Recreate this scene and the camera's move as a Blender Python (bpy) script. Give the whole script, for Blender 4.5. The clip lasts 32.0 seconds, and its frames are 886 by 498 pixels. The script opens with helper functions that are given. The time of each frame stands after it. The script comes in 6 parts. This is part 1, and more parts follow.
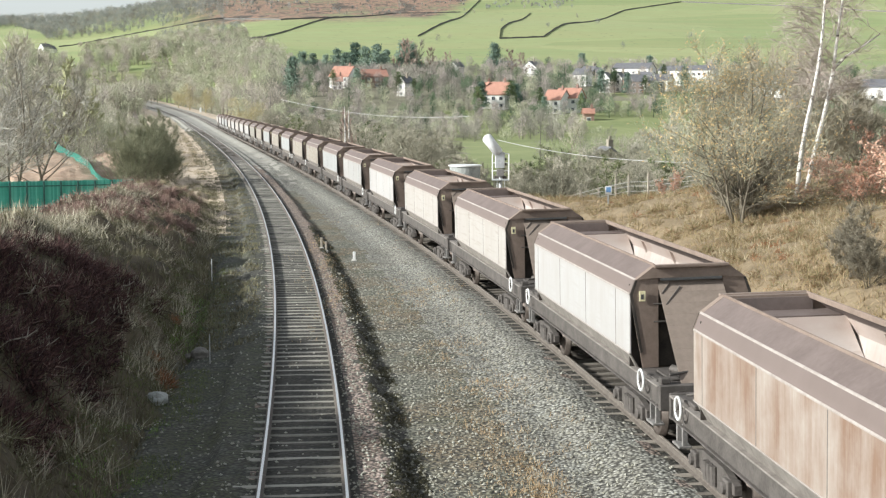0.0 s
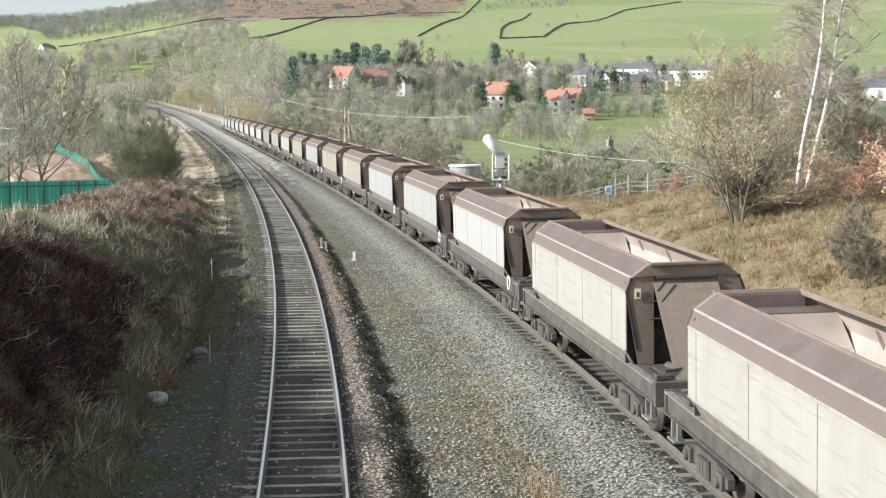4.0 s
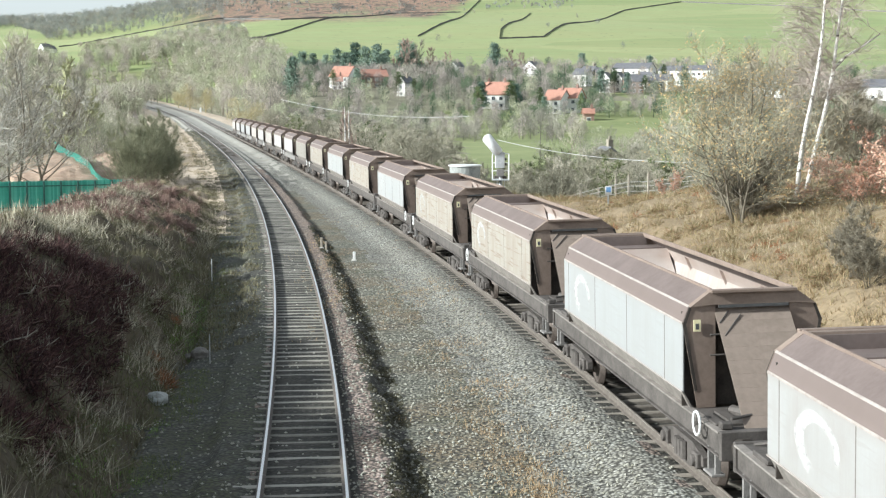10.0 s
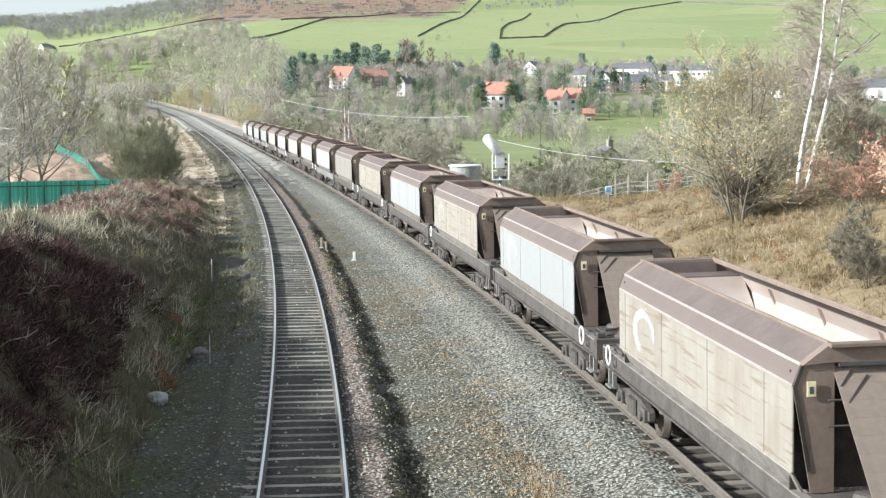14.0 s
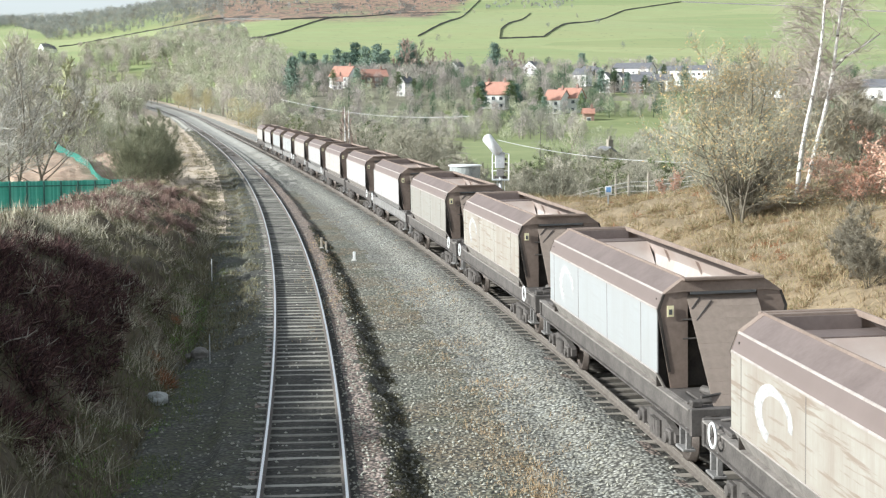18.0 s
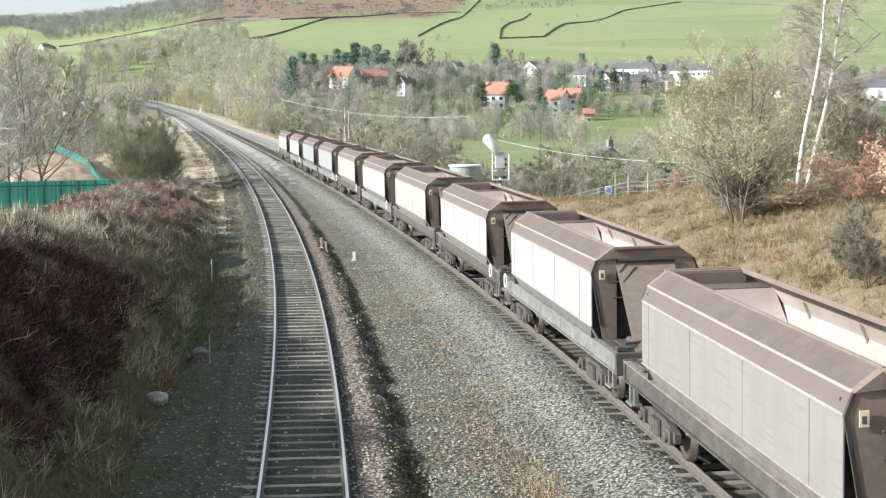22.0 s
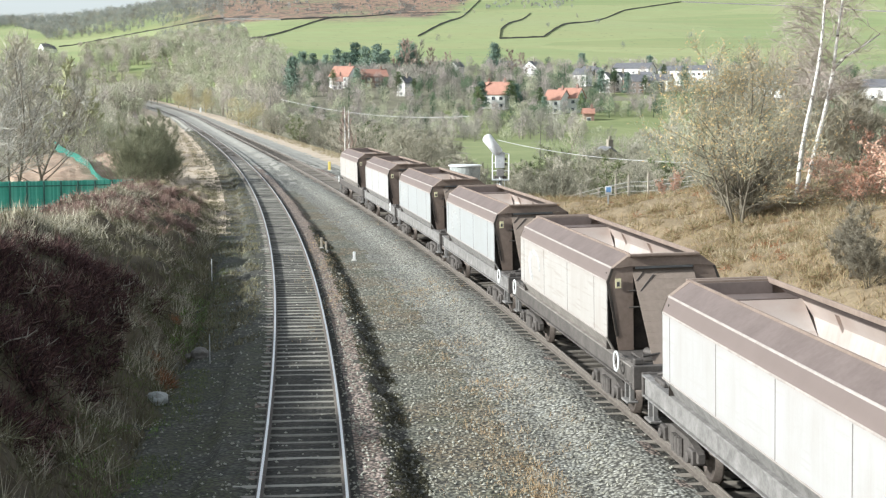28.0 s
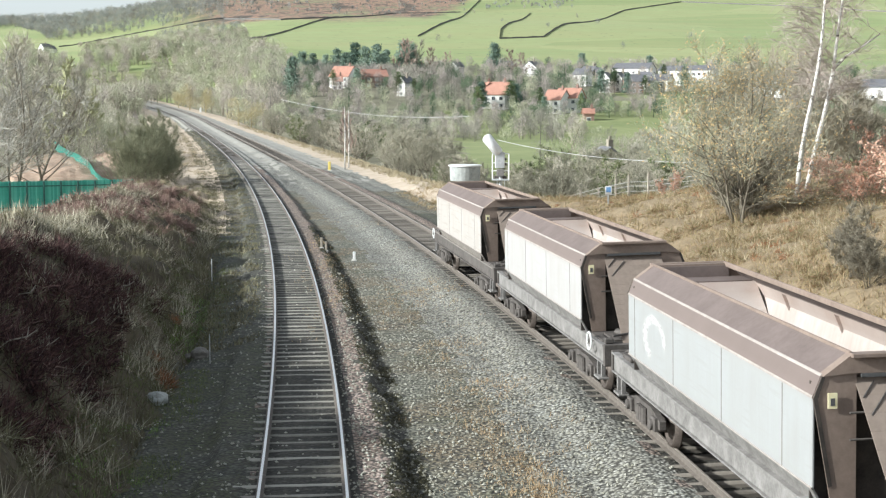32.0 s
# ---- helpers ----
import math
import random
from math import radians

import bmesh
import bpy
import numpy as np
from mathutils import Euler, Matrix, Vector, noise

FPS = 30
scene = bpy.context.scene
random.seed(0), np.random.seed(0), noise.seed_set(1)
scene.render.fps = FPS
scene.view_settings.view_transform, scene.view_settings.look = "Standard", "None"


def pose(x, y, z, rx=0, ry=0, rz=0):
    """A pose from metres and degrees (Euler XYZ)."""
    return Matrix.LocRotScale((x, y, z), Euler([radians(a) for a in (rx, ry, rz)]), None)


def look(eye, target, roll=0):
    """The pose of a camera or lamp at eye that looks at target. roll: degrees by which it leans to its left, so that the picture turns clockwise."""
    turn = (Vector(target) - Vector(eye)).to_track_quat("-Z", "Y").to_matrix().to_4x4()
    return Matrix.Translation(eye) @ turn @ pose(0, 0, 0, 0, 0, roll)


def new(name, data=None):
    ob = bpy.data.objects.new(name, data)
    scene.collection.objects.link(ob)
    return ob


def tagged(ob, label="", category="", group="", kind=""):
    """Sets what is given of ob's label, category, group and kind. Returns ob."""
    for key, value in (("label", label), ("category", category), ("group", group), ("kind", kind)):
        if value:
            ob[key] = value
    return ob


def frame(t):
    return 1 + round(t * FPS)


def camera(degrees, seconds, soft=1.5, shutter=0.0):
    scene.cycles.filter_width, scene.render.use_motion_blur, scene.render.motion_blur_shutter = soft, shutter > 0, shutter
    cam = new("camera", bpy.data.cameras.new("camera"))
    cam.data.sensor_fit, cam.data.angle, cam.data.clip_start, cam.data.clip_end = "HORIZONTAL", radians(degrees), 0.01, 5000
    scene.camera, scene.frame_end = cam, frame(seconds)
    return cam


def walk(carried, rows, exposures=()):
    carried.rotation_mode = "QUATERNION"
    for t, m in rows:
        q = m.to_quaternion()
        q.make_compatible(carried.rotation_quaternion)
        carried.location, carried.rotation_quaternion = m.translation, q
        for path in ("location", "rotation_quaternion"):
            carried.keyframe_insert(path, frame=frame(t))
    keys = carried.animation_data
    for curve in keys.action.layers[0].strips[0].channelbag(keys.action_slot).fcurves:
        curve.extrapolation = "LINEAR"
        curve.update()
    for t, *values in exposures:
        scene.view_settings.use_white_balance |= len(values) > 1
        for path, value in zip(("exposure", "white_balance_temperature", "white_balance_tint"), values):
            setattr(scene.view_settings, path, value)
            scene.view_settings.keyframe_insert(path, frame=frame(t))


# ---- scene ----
# ---- camera ----
cam = camera(34.06, 32.0, soft=1.25)
VIEW = pose(0, 0, 6.65, 84.134)
walk(cam, [(0.0, VIEW), (32.0, VIEW)], [(0.0, 0.61, 6190, 6.6), (3.0, 0.61, 6140, 5.8), (9.0, 0.71, 5940, 4.0), (13.0, 0.8, 5940, 5.5), (18.0, 0.79, 5940, 5.5), (24.0, 0.74, 5990, 6.0), (32.0, 0.71, 5990, 5.5)])

# ---- light ----
SUN_AZ, SUN_EL = 253.0, 24.5
world = bpy.data.worlds.new("world")
scene.world = world
world.use_nodes = True
wn = world.node_tree
sky = wn.nodes.new("ShaderNodeTexSky")
sky.sky_type, sky.sun_disc = "NISHITA", False
sky.sun_elevation, sky.sun_rotation = radians(SUN_EL), radians(SUN_AZ)
sky.air_density, sky.dust_density, sky.ozone_density = 1.0, 1.3, 1.0
hazy = wn.nodes.new("ShaderNodeHueSaturation")
hazy.inputs["Saturation"].default_value = 0.24
wn.links.new(sky.outputs[0], hazy.inputs["Color"])
wn.links.new(hazy.outputs[0], wn.nodes["Background"].inputs[0])
wn.nodes["Background"].inputs[1].default_value = 0.12
sun = new("sun", bpy.data.lights.new("sun", "SUN"))
sun.data.energy, sun.data.angle, sun.data.color = 4.3, radians(0.9), (1.0, 0.955, 0.89)
_d = Vector((math.sin(radians(SUN_AZ)) * math.cos(radians(SUN_EL)), math.cos(radians(SUN_AZ)) * math.cos(radians(SUN_EL)), math.sin(radians(SUN_EL))))
sun.matrix_world = look(_d * 100, (0, 0, 0))


# ---- materials ----
class Nodes:
    """A small builder for node materials."""

    def __init__(self, name):
        self.mat = bpy.data.materials.new(name)
        self.mat.use_nodes = True
        self.t = self.mat.node_tree
        self.b = self.t.nodes["Principled BSDF"]
        self.obj = self.add("ShaderNodeTexCoord").outputs["Object"]

    def add(self, kind, **kw):
        n = self.t.nodes.new(kind)
        for k, v in kw.items():
            n.inputs[k.replace("_", " ")].default_value = v
        return n

    def link(self, a, b):
        self.t.links.new(a, b)

    def scaled(self, s):
        m = self.add("ShaderNodeMapping", Scale=s)
        self.link(self.obj, m.inputs[0])
        return m.outputs[0]

    def noise(self, scale, detail=4.0, rough=0.6, vec=None):
        n = self.add("ShaderNodeTexNoise", Scale=scale, Detail=detail, Roughness=rough)
        self.link(vec or self.obj, n.inputs["Vector"])
        return n.outputs["Fac"]

    def voronoi(self, scale, vec=None, out="Color"):
        n = self.add("ShaderNodeTexVoronoi", Scale=scale)
        self.link(vec or self.obj, n.inputs["Vector"])
        return n.outputs[out]

    def ramp(self, fac, stops):
        n = self.t.nodes.new("ShaderNodeValToRGB")
        e = n.color_ramp.elements
        while len(e) < len(stops):
            e.new(0.5)
        for el, (p, c) in zip(e, stops):
            el.position, el.color = p, (*c, 1) if len(c) == 3 else c
        self.link(fac, n.inputs[0])
        return n.outputs[0]

    def mix(self, fac, a, b, mode="MIX"):
        n = self.t.nodes.new("ShaderNodeMix")
        n.data_type, n.blend_type = "RGBA", mode
        for sock, v in ((n.inputs[0], fac), (n.inputs[6], a), (n.inputs[7], b)):
            if isinstance(v, bpy.types.NodeSocket):
                self.link(v, sock)
            elif isinstance(v, (int, float)):
                sock.default_value = v
            else:
                sock.default_value = (*v, 1)
        return n.outputs[2]

    def math(self, op, a, b=0.0, clamp=False):
        n = self.t.nodes.new("ShaderNodeMath")
        n.operation, n.use_clamp = op, clamp
        for sock, v in zip(n.inputs, (a, b)):
            if isinstance(v, bpy.types.NodeSocket):
                self.link(v, sock)
            else:
                sock.default_value = v
        return n.outputs[0]

    def xyz(self):
        n = self.t.nodes.new("ShaderNodeSeparateXYZ")
        self.link(self.obj, n.inputs[0])
        return n.outputs

    def rand(self):
        return self.add("ShaderNodeObjectInfo").outputs["Random"]

    def island(self):
        return self.add("ShaderNodeNewGeometry").outputs["Random Per Island"]

    def done(self, color, rough=0.8, metal=0.0, bump=None, strength=0.4, dist=0.02):
        if isinstance(color, bpy.types.NodeSocket):
            self.link(color, self.b.inputs["Base Color"])
        else:
            self.b.inputs["Base Color"].default_value = (*color, 1)
        if isinstance(rough, bpy.types.NodeSocket):
            self.link(rough, self.b.inputs["Roughness"])
        else:
            self.b.inputs["Roughness"].default_value = rough
        self.b.inputs["Metallic"].default_value = metal
        if bump is not None:
            n = self.add("ShaderNodeBump", Strength=strength, Distance=dist)
            self.link(bump, n.inputs["Height"])
            self.link(n.outputs[0], self.b.inputs["Normal"])
        return self.mat


def simple(name, dark, light, scale=6.0, rough=0.8, metal=0.0, strength=0.3, dist=0.01, per=None):
    """Two tones by coarse and fine noise, with relief; per: 'rand' or 'island' varies pieces."""
    n = Nodes(name)
    a = n.noise(scale, 6.0)
    b = n.noise(scale * 7.3, 4.0)
    f = n.math("ADD", n.math("MULTIPLY", a, 0.65), n.math("MULTIPLY", b, 0.35))
    if per:
        r = n.rand() if per == "rand" else n.island()
        f = n.math("ADD", f, n.math("MULTIPLY", n.math("SUBTRACT", r, 0.5), 0.5))
    c = n.ramp(f, [(0.3, dark), (0.7, light)])
    return n.done(c, rough, metal, b, strength, dist)


def ballast_material(name, tones, brown, patch, moss=0.0):
    n = Nodes(name)
    cell = n.voronoi(12.0)
    d = n.voronoi(12.0, out="Distance")
    sep = n.add("ShaderNodeSeparateColor")
    n.link(cell, sep.inputs[0])
    stone = n.ramp(sep.outputs[0], [(0.0, tones[0]), (0.45, tones[1]), (0.85, tones[2]), (1.0, tones[3])])
    big = n.noise(0.33, 5.0, 0.65)
    col = n.mix(n.math("MULTIPLY", n.ramp(big, [(0.43, (0, 0, 0)), (0.58, (1, 1, 1))]), patch), stone, brown)
    if moss:
        g = n.noise(0.55, 6.0, 0.7)
        col = n.mix(n.math("MULTIPLY", n.ramp(g, [(0.52, (0, 0, 0)), (0.66, (1, 1, 1))]), moss), col, (0.07, 0.085, 0.03))
    col = n.mix(n.ramp(d, [(0.3, (0, 0, 0)), (0.7, (0.9, 0.9, 0.9))]), col, (0.03, 0.028, 0.025))
    wide = n.noise(1.6, 5.0, 0.7)
    col = n.mix(n.ramp(wide, [(0.4, (0, 0, 0)), (0.7, (0.45, 0.45, 0.45))]), col, (0.1, 0.09, 0.07))
    return n.done(col, 0.95, 0, d, 1.0, -0.035)


M = {}
M["ballast"] = ballast_material("ballast", [(0.158, 0.16, 0.117), (0.25, 0.25, 0.19), (0.332, 0.332, 0.262), (0.45, 0.45, 0.372)], (0.29, 0.225, 0.14), 0.75, 0.6)
M["clean_ballast"] = ballast_material("clean_ballast", [(0.24, 0.24, 0.2), (0.365, 0.362, 0.312), (0.465, 0.465, 0.412), (0.61, 0.61, 0.555)], (0.36, 0.33, 0.27), 0.35)
M["track_ballast"] = ballast_material("track_ballast", [(0.2, 0.15, 0.125), (0.38, 0.29, 0.24), (0.53, 0.415, 0.35), (0.68, 0.56, 0.485)], (0.38, 0.27, 0.195), 0.6)
# Stone between the rails, near black: the track's shade is in its colour.
M["four_foot"] = ballast_material("shaded_four_foot_ballast", [(0.02, 0.02, 0.016), (0.042, 0.041, 0.033), (0.075, 0.072, 0.058), (0.12, 0.115, 0.095)], (0.055, 0.052, 0.034), 0.5)
# Cess stone: mossy, with tones darkened to deepen the shaded cutting.
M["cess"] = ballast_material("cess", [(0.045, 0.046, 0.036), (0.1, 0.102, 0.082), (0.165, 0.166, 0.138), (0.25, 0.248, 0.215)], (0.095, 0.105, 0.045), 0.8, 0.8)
M["far_bed"] = simple("brown_track_bed", (0.1, 0.09, 0.078), (0.2, 0.18, 0.16), 0.8, 0.95, 0, 0.3, 0.02)
# Ditch stone, mossy, and darkened for the shadow below the ballast shoulder.
M["ditch"] = ballast_material("ditch_shade_ballast", [(0.05, 0.05, 0.04), (0.1, 0.1, 0.08), (0.17, 0.165, 0.135), (0.27, 0.26, 0.225)], (0.06, 0.06, 0.035), 0.8, 0.7)
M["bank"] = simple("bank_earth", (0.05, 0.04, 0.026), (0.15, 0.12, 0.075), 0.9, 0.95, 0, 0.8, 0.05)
M["dry"] = simple("dry_grass_ground", (0.16, 0.12, 0.07), (0.35, 0.27, 0.165), 0.8, 0.95, 0, 0.8, 0.06)
M["verge"] = simple("pale_tan_verge", (0.35, 0.28, 0.2), (0.6, 0.5, 0.39), 0.5, 0.95, 0, 0.6, 0.05)
# Paler ballast for the far bed: its sunlight is put into the colour.
M["far_ballast"] = simple("sunlit_look_ballast", (0.22, 0.21, 0.18), (0.4, 0.385, 0.34), 0.5, 0.95, 0, 0.2, 0.02)
M["wood_floor"] = simple("woodland_floor", (0.13, 0.125, 0.08), (0.27, 0.25, 0.165), 0.15, 0.95, 0, 0.5, 0.2)


def field_material():
    n = Nodes("hill_fields")
    pos = n.xyz()
    patch = n.voronoi(0.0042)
    sep = n.add("ShaderNodeSeparateColor")
    n.link(patch, sep.inputs[0])
    green = n.ramp(sep.outputs[0], [(0.0, (0.2, 0.275, 0.1)), (0.5, (0.255, 0.325, 0.13)), (1.0, (0.33, 0.37, 0.17))])
    fine = n.noise(0.05, 6.0, 0.65)
    green = n.mix(n.ramp(fine, [(0.35, (0, 0, 0)), (0.7, (0.5, 0.5, 0.5))]), green, (0.24, 0.25, 0.1))
    stripe = n.noise(0.02, 3.0, 0.5, n.scaled((0.3, 6.0, 0.0)))
    green = n.mix(n.ramp(stripe, [(0.45, (0, 0, 0)), (0.62, (0.4, 0.4, 0.4))]), green, (0.3, 0.3, 0.13))
    rough_land = n.noise(0.012, 6.0, 0.7)
    mottle = n.math("ADD", n.math("MULTIPLY", n.noise(0.014, 5.0, 0.7, n.scaled((1.0, 0.4, 0.0))), 0.62), n.math("MULTIPLY", n.noise(0.07, 5.0, 0.75, n.scaled((1.0, 0.35, 0.0))), 0.38))
    moor = n.ramp(mottle, [(0.42, (0.075, 0.06, 0.045)), (0.465, (0.14, 0.105, 0.075)), (0.5, (0.34, 0.205, 0.14)), (0.54, (0.16, 0.135, 0.085)), (0.59, (0.26, 0.24, 0.13))])
    strips = n.noise(0.006, 4.0, 0.6, n.scaled((0.5, 2.2, 0.0)))
    green = n.mix(n.ramp(strips, [(0.45, (0, 0, 0)), (0.6, (0.5, 0.5, 0.5))]), green, (0.31, 0.315, 0.14))
    dots = n.noise(0.11, 3.0, 0.6)
    green = n.mix(n.ramp(dots, [(0.64, (0, 0, 0)), (0.7, (0.6, 0.6, 0.6))]), green, (0.12, 0.14, 0.06))
    up = n.math("SUBTRACT", pos[2], n.math("MULTIPLY", rough_land, 60.0))
    up = n.math("SUBTRACT", up, n.math("MULTIPLY", n.math("MAXIMUM", pos[0], -20.0), 0.9))
    up = n.math("ADD", up, n.math("MULTIPLY", n.math("MAXIMUM", n.math("SUBTRACT", -120.0, pos[0]), 0.0), 0.075))
    f = n.math("MULTIPLY", n.math("SUBTRACT", up, 78.0), 0.07, clamp=True)
    open_hill = n.math("MULTIPLY", n.math("ADD", n.math("DIVIDE", pos[0], n.math("MAXIMUM", pos[1], 1.0)), 0.2), n.math("ADD", 8.0, n.math("MULTIPLY", rough_land, 26.0)), clamp=True)
    f = n.math("MULTIPLY", f, open_hill)
    return n.done(n.mix(f, green, moor), 0.95, 0, fine, 0.3, 0.5)


M["field"] = field_material()
M["meadow"] = simple("valley_meadow", (0.15, 0.19, 0.065), (0.28, 0.3, 0.125), 0.05, 0.95, 0, 0.3, 0.1)
M["rail_side"] = simple("rusty_rail_side", (0.1, 0.085, 0.072), (0.24, 0.21, 0.18), 8.0, 0.75, 0.3)
M["rail_head"] = simple("polished_rail_head", (0.86, 0.86, 0.85), (0.95, 0.95, 0.94), 12.0, 0.42, 1.0, 0.05)
M["dull_head"] = simple("worn_rail_head", (0.3, 0.26, 0.22), (0.48, 0.43, 0.38), 12.0, 0.5, 0.4, 0.05)
M["sleeper_brown"] = simple("brown_stained_sleeper_concrete", (0.12, 0.105, 0.088), (0.26, 0.232, 0.195), 5.0, 0.9, 0, 0.4, 0.01, per="rand")
M["sleeper"] = simple("sleeper_concrete", (0.2, 0.19, 0.16), (0.4, 0.38, 0.33), 5.0, 0.9, 0, 0.4, 0.01, per="rand")


def side_material(name, paint, dirt, amount, streak):
    """Painted steel with brown dust from above, vertical run marks and grime."""
    n = Nodes(name)
    pos = n.xyz()
    runs = n.noise(1.0, 5.0, 0.7, n.scaled((1.0, 3.2, 0.25)))
    long_runs = n.noise(1.0, 4.0, 0.6, n.scaled((0.5, 0.7, 12.0)))
    cloud = n.noise(0.9, 5.0, 0.65)
    fine = n.noise(24.0, 4.0, 0.7)
    f = n.ramp(n.math("ADD", n.math("MULTIPLY", runs, 0.5), n.math("MULTIPLY", cloud, 0.5)), [(0.5 - amount * 0.25, (0, 0, 0)), (0.72 - amount * 0.12, (1, 1, 1))])
    f = n.math("MULTIPLY", f, amount, clamp=True)
    g = n.math("MULTIPLY", n.ramp(long_runs, [(0.5, (0, 0, 0)), (0.62, (1, 1, 1))]), streak)
    high = n.math("MULTIPLY", n.math("SUBTRACT", pos[2], 2.6), 3.2, clamp=True)
    low = n.math("MULTIPLY", n.math("SUBTRACT", 1.8, pos[2]), 2.4, clamp=True)
    top = n.math("MAXIMUM", high, low)
    top = n.math("MULTIPLY", top, n.math("ADD", cloud, 0.45))
    f = n.math("MAXIMUM", n.math("MAXIMUM", f, g), n.math("MULTIPLY", top, 0.8), clamp=True)
    col = n.mix(f, paint, dirt)
    col = n.mix(n.math("MULTIPLY", fine, 0.16), col, (0.22, 0.17, 0.13))
    return n.done(col, 0.6, 0, cloud, 0.12, 0.03)


M["side_clean"] = side_material("white_side_paint", (0.375, 0.38, 0.375), (0.27, 0.235, 0.205), 0.5, 0.3)
M["side_white"] = side_material("bright_white_side_paint", (0.44, 0.44, 0.435), (0.32, 0.275, 0.24), 0.5, 0.3)
M["side_blue"] = side_material("pale_blue_side_paint", (0.355, 0.37, 0.372), (0.285, 0.275, 0.255), 0.5, 0.35)
M["side_cream"] = side_material("cream_side_paint", (0.44, 0.425, 0.4), (0.3, 0.245, 0.205), 0.5, 0.55)
M["side_grey"] = side_material("grey_side_paint", (0.3, 0.295, 0.265), (0.21, 0.175, 0.145), 0.55, 0.5)
M["side_dirty"] = side_material("stained_side_paint", (0.385, 0.37, 0.325), (0.2, 0.142, 0.1), 0.62, 0.75)
M["side_rust"] = side_material("rust_stained_side_paint", (0.47, 0.44, 0.4), (0.2, 0.118, 0.075), 0.95, 0.35)
M["dust_roof"] = simple("dusty_brown_roof_steel", (0.115, 0.088, 0.078), (0.19, 0.15, 0.136), 1.4, 0.75, 0, 0.15, 0.02)
M["dust_strip"] = side_material("dust_streaked_top_strip", (0.215, 0.172, 0.157), (0.145, 0.112, 0.1), 0.6, 0.6)
M["brown_end"] = simple("brown_dusty_end_plate", (0.165, 0.122, 0.096), (0.275, 0.212, 0.172), 1.8, 0.8, 0, 0.2, 0.02)
M["end_sheet"] = simple("grey_brown_end_sheet", (0.185, 0.145, 0.115), (0.285, 0.23, 0.19), 1.3, 0.8, 0, 0.25, 0.03)
M["inner"] = side_material("dusty_hopper_lining", (0.58, 0.54, 0.51), (0.37, 0.28, 0.235), 0.75, 0.5)
M["frame_grey"] = simple("grimy_grey_frame", (0.05, 0.044, 0.039), (0.155, 0.138, 0.125), 2.5, 0.75, 0.1, 0.3, 0.02)
M["skirt"] = simple("dusty_grey_skirt", (0.14, 0.125, 0.11), (0.32, 0.29, 0.26), 2.5, 0.8, 0, 0.3, 0.02)
M["frame_pale"] = simple("dust_whitened_frame", (0.11, 0.104, 0.096), (0.31, 0.295, 0.28), 3.2, 0.8, 0.0, 0.3, 0.02)
# Underframe grime; also the colour of shade strips on the wagon ends.
M["under"] = simple("oily_underframe_and_end_shade", (0.022, 0.02, 0.018), (0.085, 0.07, 0.058), 4.0, 0.7, 0.2, 0.3, 0.01)
M["seam"] = simple("grimy_seam", (0.13, 0.115, 0.1), (0.26, 0.235, 0.21), 2.0, 0.8)
M["wheel"] = simple("wheel_steel", (0.06, 0.048, 0.04), (0.18, 0.15, 0.13), 5.0, 0.55, 0.5)
M["white"] = simple("white_paint", (0.72, 0.72, 0.7), (0.86, 0.86, 0.84), 8.0, 0.55)
M["plate"] = simple("cream_plate", (0.7, 0.62, 0.35), (0.8, 0.74, 0.5), 10.0, 0.6)
M["ink"] = simple("ink_and_slot_shade", (0.05, 0.05, 0.05), (0.1, 0.1, 0.1), 10.0, 0.7)


def ring_material():
    """Brushed paint worn through in streaks."""
    n = Nodes("faded_ring_paint")
    wear = n.noise(1.0, 5.0, 0.7, n.scaled((1.0, 5.0, 12.0)))
    n.link(n.ramp(wear, [(0.25, (0.35, 0.35, 0.35)), (0.7, (0.85, 0.85, 0.85))]), n.b.inputs["Alpha"])
    return n.done((0.6, 0.595, 0.575), 0.6)


M["ring"] = ring_material()


def wood_material(name, dark, light):
    """Leafless crowns: each tree has a tone of its own."""
    n = Nodes(name)
    tone = n.t.nodes.new("ShaderNodeAttribute")
    tone.attribute_name = "tone"
    f = n.math("ADD", n.math("MULTIPLY", tone.outputs["Fac"], 0.62), n.math("MULTIPLY", n.noise(0.11, 5.0), 0.4))
    return n.done(n.ramp(f, [(0.1, dark), (0.95, light)]), 0.95)


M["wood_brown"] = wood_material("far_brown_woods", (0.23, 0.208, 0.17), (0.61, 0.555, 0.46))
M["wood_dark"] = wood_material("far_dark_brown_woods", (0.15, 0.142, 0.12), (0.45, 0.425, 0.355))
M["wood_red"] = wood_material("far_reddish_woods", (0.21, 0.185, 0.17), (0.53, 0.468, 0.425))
M["wood_olive"] = wood_material("far_olive_woods", (0.21, 0.22, 0.145), (0.56, 0.57, 0.405))
M["wood_willow"] = wood_material("yellow_willow_crowns", (0.36, 0.31, 0.17), (0.6, 0.53, 0.33))
# Greyer than the other crowns: distance haze put into the colour.
M["wood_haze_grey"] = wood_material("far_haze_grey_woods", (0.17, 0.175, 0.165), (0.4, 0.41, 0.38))
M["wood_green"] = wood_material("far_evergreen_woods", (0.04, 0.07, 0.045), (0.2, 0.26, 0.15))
M["bark"] = simple("grey_brown_bark", (0.1, 0.085, 0.06), (0.24, 0.21, 0.16), 5.0, 0.95, 0, 0.5, 0.03)
M["twig"] = simple("bare_twigs", (0.29, 0.27, 0.21), (0.53, 0.49, 0.395), 0.7, 0.95, per="rand")
M["pale_twig"] = simple("pale_grey_twigs", (0.27, 0.26, 0.225), (0.52, 0.5, 0.44), 0.7, 0.95, per="rand")
